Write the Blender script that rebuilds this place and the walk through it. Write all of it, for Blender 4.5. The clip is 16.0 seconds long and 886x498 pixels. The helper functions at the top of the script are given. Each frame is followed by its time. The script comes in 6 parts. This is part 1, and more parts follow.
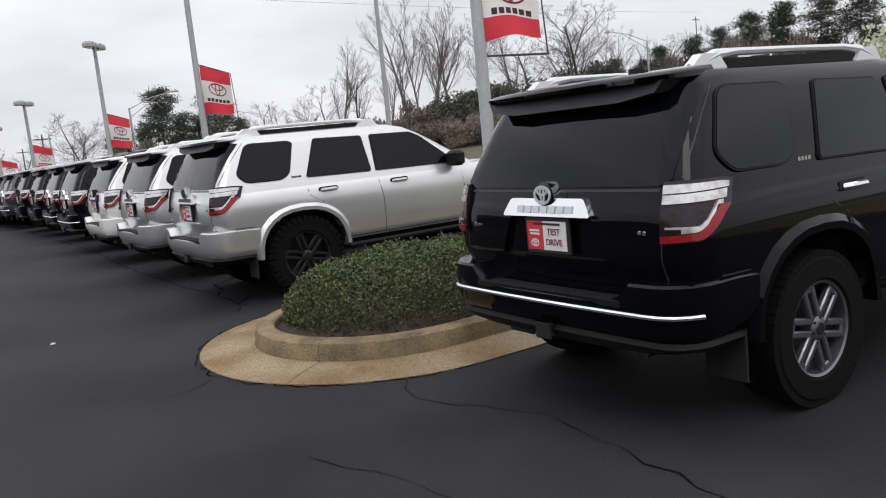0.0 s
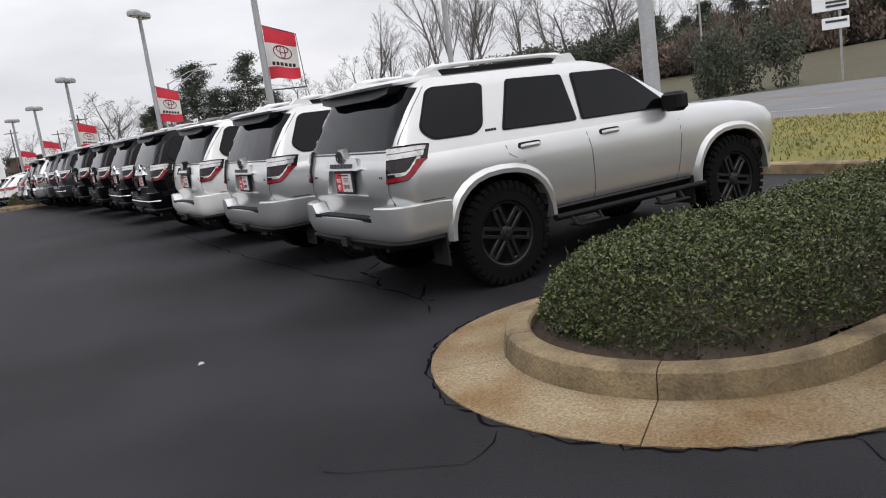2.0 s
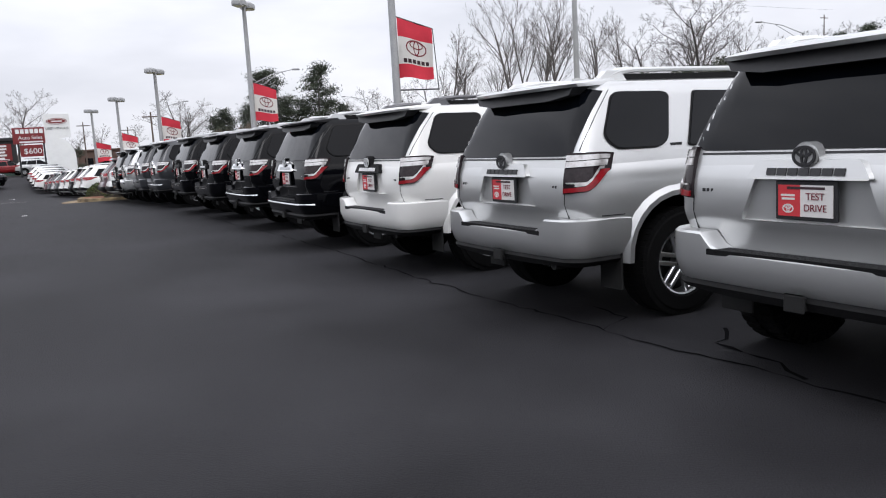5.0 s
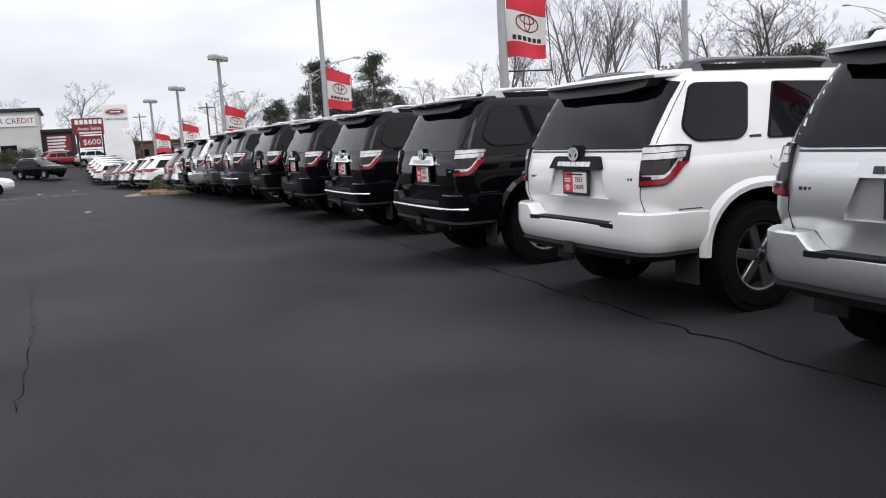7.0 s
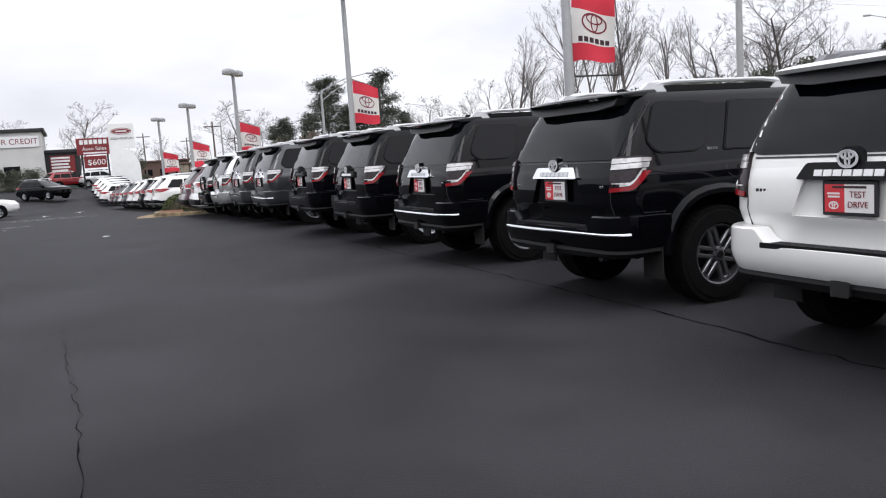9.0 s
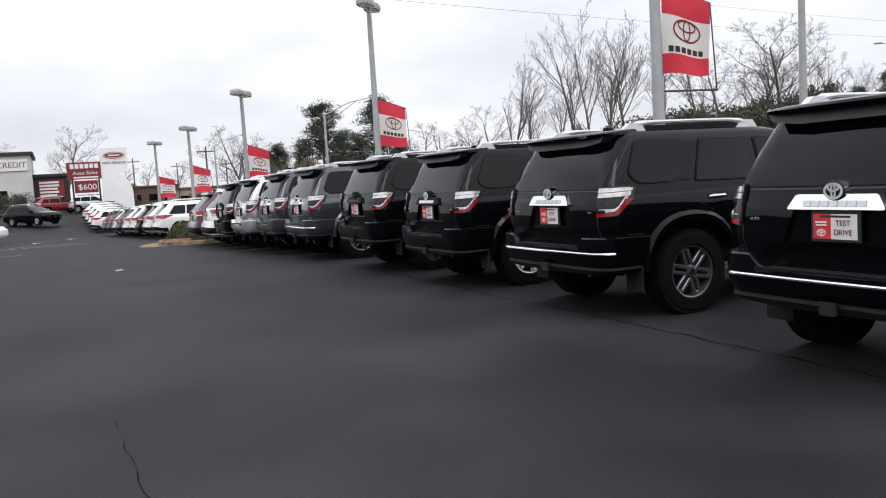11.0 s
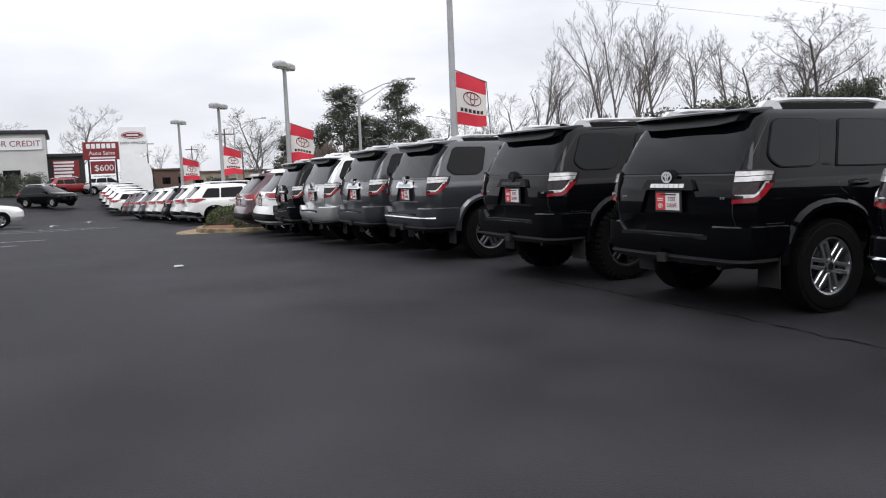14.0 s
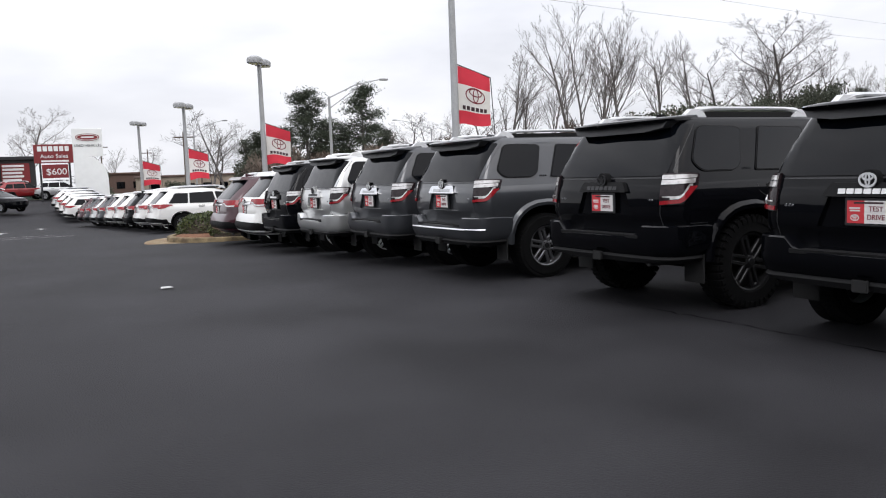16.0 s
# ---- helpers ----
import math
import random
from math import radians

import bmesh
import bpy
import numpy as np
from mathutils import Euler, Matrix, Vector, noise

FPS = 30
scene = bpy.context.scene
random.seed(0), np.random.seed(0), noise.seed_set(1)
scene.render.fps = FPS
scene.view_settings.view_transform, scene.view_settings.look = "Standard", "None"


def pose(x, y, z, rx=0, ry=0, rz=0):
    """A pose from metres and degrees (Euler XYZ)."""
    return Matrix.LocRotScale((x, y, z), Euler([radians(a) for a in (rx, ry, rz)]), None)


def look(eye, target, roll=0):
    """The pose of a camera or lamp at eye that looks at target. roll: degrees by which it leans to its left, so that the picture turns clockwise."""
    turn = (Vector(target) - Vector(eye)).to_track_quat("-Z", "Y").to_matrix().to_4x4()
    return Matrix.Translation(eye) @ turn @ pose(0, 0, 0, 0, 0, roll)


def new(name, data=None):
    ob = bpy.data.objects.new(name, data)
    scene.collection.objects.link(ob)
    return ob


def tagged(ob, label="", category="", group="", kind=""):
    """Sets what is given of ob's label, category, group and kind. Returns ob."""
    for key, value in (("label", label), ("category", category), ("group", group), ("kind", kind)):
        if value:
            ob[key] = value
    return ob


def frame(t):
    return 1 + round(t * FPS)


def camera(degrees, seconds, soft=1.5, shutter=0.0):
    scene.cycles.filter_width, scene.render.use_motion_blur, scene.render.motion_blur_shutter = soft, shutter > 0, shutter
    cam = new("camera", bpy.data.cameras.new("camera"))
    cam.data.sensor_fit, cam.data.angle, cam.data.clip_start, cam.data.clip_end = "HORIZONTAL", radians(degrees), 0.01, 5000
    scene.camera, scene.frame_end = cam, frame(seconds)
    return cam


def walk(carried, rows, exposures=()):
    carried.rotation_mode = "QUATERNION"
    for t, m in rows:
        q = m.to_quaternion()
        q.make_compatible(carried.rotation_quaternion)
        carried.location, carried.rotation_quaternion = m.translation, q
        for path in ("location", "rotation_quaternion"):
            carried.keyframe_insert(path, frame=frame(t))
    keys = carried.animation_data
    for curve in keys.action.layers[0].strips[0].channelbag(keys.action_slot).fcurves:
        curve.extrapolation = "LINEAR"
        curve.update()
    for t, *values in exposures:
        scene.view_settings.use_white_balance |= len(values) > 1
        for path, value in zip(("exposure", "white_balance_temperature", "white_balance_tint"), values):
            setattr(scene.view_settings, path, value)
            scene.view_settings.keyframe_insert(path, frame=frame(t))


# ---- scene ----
cam = camera(57.8, 16.0, soft=1.1)
PATH = [
    (0, (-2.2, 1.281, 1.506), (-1.117, 2.94, 1.231), -5.8),
    (0.5, (-2.241, 1.914, 1.501), (-1.208, 3.605, 1.23), -7.1),
    (1, (-2.335, 2.563, 1.516), (-1.324, 4.264, 1.222), -8.0),
    (1.5, (-2.418, 3.233, 1.481), (-1.418, 4.936, 1.166), -8.0),
    (2, (-2.511, 3.891, 1.459), (-1.503, 5.584, 1.119), -7.8),
    (2.5, (-2.626, 4.493, 1.45), (-1.606, 6.173, 1.078), -7.3),
    (3, (-2.734, 5.122, 1.452), (-1.681, 6.796, 1.153), -6.0),
    (3.5, (-2.768, 5.755, 1.488), (-1.716, 7.448, 1.318), -5.7),
    (4, (-2.791, 6.33, 1.501), (-1.793, 8.051, 1.293), -5.6),
    (4.5, (-3.016, 6.767, 1.425), (-2.046, 8.499, 1.179), -3.9),
    (5, (-2.992, 7.464, 1.361), (-2.07, 9.218, 1.09), -3.4),
    (5.2, (-2.97, 7.775, 1.375), (-2.065, 9.535, 1.087), -3.5),
    (7.5, (-3.121, 10.877, 1.368), (-2.325, 12.693, 1.099), -2.8),
    (8, (-3.133, 11.393, 1.289), (-2.347, 13.215, 1.039), -2.2),
    (8.5, (-3.319, 11.797, 1.341), (-2.522, 13.612, 1.082), -3.6),
    (9, (-3.407, 12.375, 1.346), (-2.587, 14.183, 1.105), -3.9),
    (11.3, (-3.909, 15.294, 1.386), (-3.048, 17.091, 1.21), -3.6),
    (11.5, (-3.956, 15.578, 1.387), (-3.1, 17.376, 1.202), -3.8),
    (12, (-4.064, 16.209, 1.375), (-3.222, 18.012, 1.175), -3.4),
    (12.5, (-4.105, 16.839, 1.377), (-3.278, 18.647, 1.157), -3.3),
    (13, (-4.155, 17.455, 1.357), (-3.34, 19.267, 1.135), -2.8),
    (13.5, (-4.267, 18.029, 1.341), (-3.451, 19.842, 1.126), -2.6),
    (14, (-4.332, 18.67, 1.321), (-3.491, 20.473, 1.121), -2.3),
    (14.5, (-4.431, 19.152, 1.341), (-3.555, 20.939, 1.139), -2.4),
    (15, (-4.497, 19.684, 1.334), (-3.592, 21.456, 1.132), -2.3),
    (15.5, (-4.54, 20.24, 1.328), (-3.615, 22.001, 1.128), -2.3),
    (16, (-4.474, 20.886, 1.323), (-3.539, 22.643, 1.131), -2.2),
]
walk(cam, [(r[0], look(*r[1:])) for r in PATH], ((0, -0.05, 6350, 12), (2.5, -0.06, 6400, 12), (3, 0.30, 6380, 12), (3.5, -0.04, 6300, 13), (4, -0.16, 6220, 13), (4.5, -0.10, 6220, 13), (5, 0.07, 6200, 13), (7.5, 0.12, 6250, 13), (9, 0.21, 6250, 13), (12, 0.10, 6300, 12), (12.5, 0.28, 6250, 12), (14.5, 0.09, 6300, 12), (16, 0.15, 6320, 12)))

# ---- world and light ----
world = bpy.data.worlds.new("overcast_sky")
scene.world = world
world.use_nodes = True
wn, wl = world.node_tree.nodes, world.node_tree.links
wn.clear()
w_out = wn.new("ShaderNodeOutputWorld")
w_bg = wn.new("ShaderNodeBackground")
w_sky = wn.new("ShaderNodeTexSky")
w_sky.sky_type, w_sky.sun_disc = 'NISHITA', False
w_sky.sun_elevation, w_sky.sun_rotation = radians(48), radians(150)
w_sky.air_density, w_sky.dust_density = 1.0, 4.0
w_tc = wn.new("ShaderNodeTexCoord")
w_map = wn.new("ShaderNodeMapping")
w_map.inputs["Scale"].default_value = (1.6, 1.6, 5.0)
w_noise = wn.new("ShaderNodeTexNoise")
w_noise.inputs["Scale"].default_value = 1.6
w_noise.inputs["Detail"].default_value = 5
w_ramp = wn.new("ShaderNodeValToRGB")
w_ramp.color_ramp.elements[0].position, w_ramp.color_ramp.elements[0].color = 0.30, (0.72, 0.73, 0.76, 1)
w_ramp.color_ramp.elements[1].position, w_ramp.color_ramp.elements[1].color = 0.66, (1.04, 1.04, 1.05, 1)
w_scale = wn.new("ShaderNodeVectorMath")
w_scale.operation = 'SCALE'
w_scale.inputs["Scale"].default_value = 0.10
w_mix = wn.new("ShaderNodeMix")
w_mix.data_type = 'RGBA'
w_mix.inputs["Factor"].default_value = 0.93
wl.new(w_tc.outputs["Generated"], w_map.inputs["Vector"])
wl.new(w_map.outputs["Vector"], w_noise.inputs["Vector"])
wl.new(w_noise.outputs["Fac"], w_ramp.inputs["Fac"])
wl.new(w_sky.outputs["Color"], w_scale.inputs[0])
wl.new(w_scale.outputs["Vector"], w_mix.inputs["A"])
wl.new(w_ramp.outputs["Color"], w_mix.inputs["B"])
wl.new(w_mix.outputs["Result"], w_bg.inputs["Color"])
w_sep = wn.new("ShaderNodeSeparateXYZ")
w_rise = wn.new("ShaderNodeMapRange")  # an overcast sky is brighter overhead than at the horizon
w_rise.inputs["From Min"].default_value, w_rise.inputs["From Max"].default_value = 0.0, 1.0
w_rise.inputs["To Min"].default_value, w_rise.inputs["To Max"].default_value = 0.93, 1.95
wl.new(w_tc.outputs["Generated"], w_sep.inputs["Vector"])
wl.new(w_sep.outputs["Z"], w_rise.inputs["Value"])
wl.new(w_rise.outputs["Result"], w_bg.inputs["Strength"])
wl.new(w_bg.outputs["Background"], w_out.inputs["Surface"])

sun_data = bpy.data.lights.new("sun", 'SUN')
sun_data.energy, sun_data.angle, sun_data.color = 0.7, radians(25), (1.0, 0.97, 0.93)
sun = new("sun", sun_data)
sun.matrix_world = look((-20, -30, 45), (0, 0, 0))


# ---- materials ----
def material(name, color, rough=0.6, metal=0.0, var=0.15, scale=6.0, bump=0.0, bump_scale=60.0, coat=0.0, color2=None,
             spec=0.5, emit=0.0, rough_var=0.0, per_object=0.0):
    m = bpy.data.materials.new(name)
    m.use_nodes = True
    n, l = m.node_tree.nodes, m.node_tree.links
    b = n["Principled BSDF"]
    b.inputs["Roughness"].default_value, b.inputs["Metallic"].default_value = rough, metal
    b.inputs["Coat Weight"].default_value, b.inputs["Coat Roughness"].default_value = coat, 0.03
    b.inputs["Specular IOR Level"].default_value = spec
    tc = n.new("ShaderNodeTexCoord")
    c2 = color2 or tuple(c * (1 - var) for c in color)
    big, fine = n.new("ShaderNodeTexNoise"), n.new("ShaderNodeTexNoise")
    big.inputs["Scale"].default_value, big.inputs["Detail"].default_value = scale, 6
    fine.inputs["Scale"].default_value, fine.inputs["Detail"].default_value = bump_scale, 4
    l.new(tc.outputs["Object"], big.inputs["Vector"])
    l.new(tc.outputs["Object"], fine.inputs["Vector"])
    ramp = n.new("ShaderNodeValToRGB")
    ramp.color_ramp.elements[0].position, ramp.color_ramp.elements[1].position = 0.35, 0.68
    ramp.color_ramp.elements[0].color, ramp.color_ramp.elements[1].color = (*color, 1), (*c2, 1)
    l.new(big.outputs["Fac"], ramp.inputs["Fac"])
    grain = n.new("ShaderNodeMix")
    grain.data_type, grain.blend_type = 'RGBA', 'OVERLAY'
    grain.inputs["Factor"].default_value = min(1.0, var * 1.5)
    l.new(ramp.outputs["Color"], grain.inputs["A"])
    l.new(fine.outputs["Fac"], grain.inputs["B"])
    last = grain.outputs["Result"]
    if per_object:
        info, hsv = n.new("ShaderNodeObjectInfo"), n.new("ShaderNodeHueSaturation")
        rng = n.new("ShaderNodeMapRange")
        rng.inputs["To Min"].default_value, rng.inputs["To Max"].default_value = 1 - per_object, 1 + per_object
        l.new(info.outputs["Random"], rng.inputs["Value"])
        l.new(rng.outputs["Result"], hsv.inputs["Value"])
        l.new(last, hsv.inputs["Color"])
        last = hsv.outputs["Color"]
    l.new(last, b.inputs["Base Color"])
    if rough_var:
        rr = n.new("ShaderNodeMapRange")
        rr.inputs["To Min"].default_value, rr.inputs["To Max"].default_value = rough - rough_var, rough + rough_var
        l.new(big.outputs["Fac"], rr.inputs["Value"])
        l.new(rr.outputs["Result"], b.inputs["Roughness"])
    if bump:
        bp = n.new("ShaderNodeBump")
        bp.inputs["Strength"].default_value, bp.inputs["Distance"].default_value = bump, 0.01
        l.new(fine.outputs["Fac"], bp.inputs["Height"])
        l.new(bp.outputs["Normal"], b.inputs["Normal"])
    if emit:
        b.inputs["Emission Color"].default_value = (*color, 1)
        b.inputs["Emission Strength"].default_value = emit
    return m


ASPHALT = material("asphalt", (0.0135, 0.0132, 0.0150), 0.70, spec=0.13, var=0.35, scale=0.45, bump=0.9, bump_scale=90, color2=(0.036, 0.0355, 0.039), rough_var=0.12)
ROAD = material("road_asphalt", (0.16, 0.16, 0.165), 0.8, var=0.2, scale=0.4, bump=0.3, bump_scale=60)
CRACK = material("crack_filler", (0.006, 0.006, 0.007), 0.95, spec=0.03, var=0.2)
CONCRETE = material("kerb_concrete", (0.28, 0.212, 0.115), 0.9, var=0.4, scale=3.6, bump=1.0, bump_scale=60, color2=(0.10, 0.072, 0.042), per_object=0.08)
APRON = material("apron_concrete", (0.28, 0.218, 0.132), 0.9, var=0.65, scale=2.6, bump=1.0, bump_scale=70, color2=(0.19, 0.115, 0.048), per_object=0.08)
SOIL = material("mulch", (0.05, 0.032, 0.02), 0.95, var=0.4, scale=9, bump=1.0, bump_scale=50)
MULCH = material("pine_straw", (0.20, 0.085, 0.04), 0.95, var=0.4, scale=9, bump=1.0, bump_scale=50)
GRASS = material("grass", (0.20, 0.165, 0.035), 0.95, var=0.4, scale=0.8, bump=1.0, bump_scale=40, color2=(0.12, 0.125, 0.028))
FIELD = material("field", (0.075, 0.060, 0.035), 0.95, var=0.4, scale=0.12, bump=1.0, bump_scale=3, color2=(0.075, 0.075, 0.035))
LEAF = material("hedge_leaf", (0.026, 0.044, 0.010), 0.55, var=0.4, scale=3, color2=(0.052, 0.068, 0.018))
# paler yellow-green leaf: light on the hedge top put into the colour
LEAF_TOP_LIT = material("hedge_leaf_young", (0.125, 0.14, 0.04), 0.5, var=0.3, scale=4, color2=(0.055, 0.075, 0.02))
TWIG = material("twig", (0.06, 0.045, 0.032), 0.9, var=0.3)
BARK = material("bark", (0.15, 0.135, 0.125), 0.95, var=0.4, scale=3, bump=0.8, bump_scale=20, per_object=0.25)
NEEDLE = material("pine_needles", (0.034, 0.045, 0.028), 0.8, var=0.4, scale=0.7, color2=(0.045, 0.055, 0.03), per_object=0.2)
EVERGREEN = material("evergreen_leaf", (0.045, 0.055, 0.035), 0.7, var=0.4, scale=0.5, color2=(0.075, 0.08, 0.052), per_object=0.25)
THICKET = material("brown_twigs", (0.17, 0.125, 0.10), 0.95, var=0.4, scale=0.4, color2=(0.11, 0.095, 0.075), per_object=0.25)
BLOSSOM = material("blossom", (0.55, 0.58, 0.42), 0.8, var=0.3, scale=2)
GALV = material("galvanised_steel", (0.36, 0.365, 0.37), 0.5, 0.35, var=0.15, scale=3, bump=0.15, bump_scale=30)
DARK_METAL = material("dark_metal", (0.045, 0.045, 0.048), 0.55, 0.2, var=0.2)
LENS = material("lamp_lens", (0.55, 0.55, 0.52), 0.25, var=0.1)
FLAG_RED = material("flag_red_cloth", (0.62, 0.035, 0.06), 0.85, var=0.12, scale=3, bump=0.3, bump_scale=200)
FLAG_WHITE = material("flag_white_cloth", (0.76, 0.74, 0.71), 0.85, var=0.1, scale=3, bump=0.3, bump_scale=200)
FLAG_INK = material("flag_dark_red_print", (0.19, 0.022, 0.035), 0.85, var=0.1)
FLAG_BLACK = material("flag_black_print", (0.05, 0.025, 0.03), 0.85, var=0.1)
WHITE_PAINT = material("white_sign_paint", (0.80, 0.81, 0.80), 0.45, var=0.06, scale=2)
SIGN_RED = material("sign_red", (0.21, 0.018, 0.02), 0.5, var=0.2)
SIGN_GREEN = material("dark_green_cladding", (0.045, 0.08, 0.065), 0.6, var=0.2)
SIGN_BLACK = material("sign_black", (0.02, 0.02, 0.022), 0.5, var=0.2)
STUCCO = material("pale_stucco", (0.58, 0.58, 0.56), 0.85, var=0.12, scale=0.6, bump=0.4)
BRICK_TAN = material("tan_masonry", (0.33, 0.27, 0.21), 0.85, var=0.25, scale=0.8)
# dark grey for the added walls that only show in reflections
SLATE = material("slate_grey_cladding", (0.07, 0.075, 0.085), 0.6, var=0.2, scale=0.8)
ROOF_BROWN = material("brown_shingle", (0.12, 0.075, 0.06), 0.85, var=0.25)
LINE_PAINT = material("worn_line_paint", (0.55, 0.55, 0.54), 0.8, var=0.35, scale=5, color2=(0.26, 0.26, 0.26))
YELLOW_LINE = material("yellow_line_paint", (0.55, 0.36, 0.05), 0.8, var=0.3, scale=5)
PAPER = material("paper_scrap", (0.5, 0.5, 0.49), 0.9, var=0.1)
WOOD_POLE = material("weathered_pole", (0.13, 0.10, 0.08), 0.9, var=0.3)
CABLE = material("cable", (0.10, 0.10, 0.10), 0.7, var=0.1)

PAINTS = {
    "silver": material("silver_car_paint", (0.60, 0.605, 0.60), 0.32, 0.7, var=0.04, scale=2, bump_scale=900, coat=0.8),
    "white": material("white_car_paint", (0.79, 0.785, 0.76), 0.3, 0.0, var=0.03, scale=2, coat=0.8),
    "black": material("black_car_paint", (0.0025, 0.0027, 0.0038), 0.05, 0.0, var=0.1, scale=2, spec=0.19),
    "charcoal": material("charcoal_car_paint", (0.045, 0.048, 0.054), 0.3, 0.35, var=0.08, scale=2, bump_scale=900, coat=0.8),
    "maroon": material("maroon_car_paint", (0.045, 0.006, 0.012), 0.28, 0.2, var=0.1, scale=2, coat=0.8),
    "red": material("red_car_paint", (0.25, 0.012, 0.015), 0.28, 0.2, var=0.1, scale=2, coat=0.8),
}
GLASS_TINT = material("tinted_glass", (0.002, 0.0026, 0.0042), 0.03, 0.0, var=0.1, spec=0.20)
TRIM = material("black_plastic_trim", (0.007, 0.007, 0.0075), 0.6, spec=0.2, var=0.2, bump=0.2, bump_scale=300)
UNDER = material("dark_underbody", (0.008, 0.008, 0.008), 0.85, var=0.3)
RUBBER = material("tyre_rubber", (0.006, 0.006, 0.0063), 0.85, spec=0.1, var=0.25, bump=0.3, bump_scale=80)
CHROME = material("chrome", (0.80, 0.81, 0.83), 0.10, 1.0, var=0.03)
ALLOY = material("silver_alloy", (0.55, 0.56, 0.57), 0.28, 0.9, var=0.08)
RAIL = material("satin_silver_rail", (0.70, 0.71, 0.72), 0.35, 0.25, var=0.06)
RIM_BLACK = material("black_alloy", (0.014, 0.014, 0.015), 0.4, 0.3, var=0.1)
RIM_GREY = material("grey_alloy", (0.19, 0.19, 0.20), 0.35, 0.8, var=0.1)
LIGHT_CLEAR = material("clear_lamp_lens", (0.72, 0.71, 0.70), 0.12, 0.45, var=0.3, scale=14, coat=0.5, color2=(0.42, 0.40, 0.39))
LIGHT_SMOKE = material("smoked_lamp_lens", (0.022, 0.014, 0.016), 0.12, 0.0, var=0.4, scale=22, spec=0.35)
LIGHT_RED = material("red_lamp_lens", (0.27, 0.012, 0.018), 0.1, 0.0, var=0.25, scale=16, spec=0.4)
PLATE_RED = material("plate_red", (0.60, 0.04, 0.05), 0.5, var=0.08)
PLATE_WHITE = material("plate_white", (0.74, 0.72, 0.70), 0.5, var=0.06)
BADGE_WHITE = material("white_badge", (0.75, 0.75, 0.75), 0.4, var=0.05)


# ---- mesh helpers ----
def mesh_of(name, verts, faces, mats=(), mat_index=None, smooth=None):
    me = bpy.data.meshes.new(name)
    me.from_pydata([tuple(v) for v in verts], [], faces)
    for m in mats:
        me.materials.append(m)
    if mat_index is not None:
        me.polygons.foreach_set("material_index", mat_index)
    if smooth is not None:
        me.polygons.foreach_set("use_smooth", [True] * len(me.polygons))
        me.update()
        me.set_sharp_from_angle(angle=radians(smooth))
    me.update()
    return me


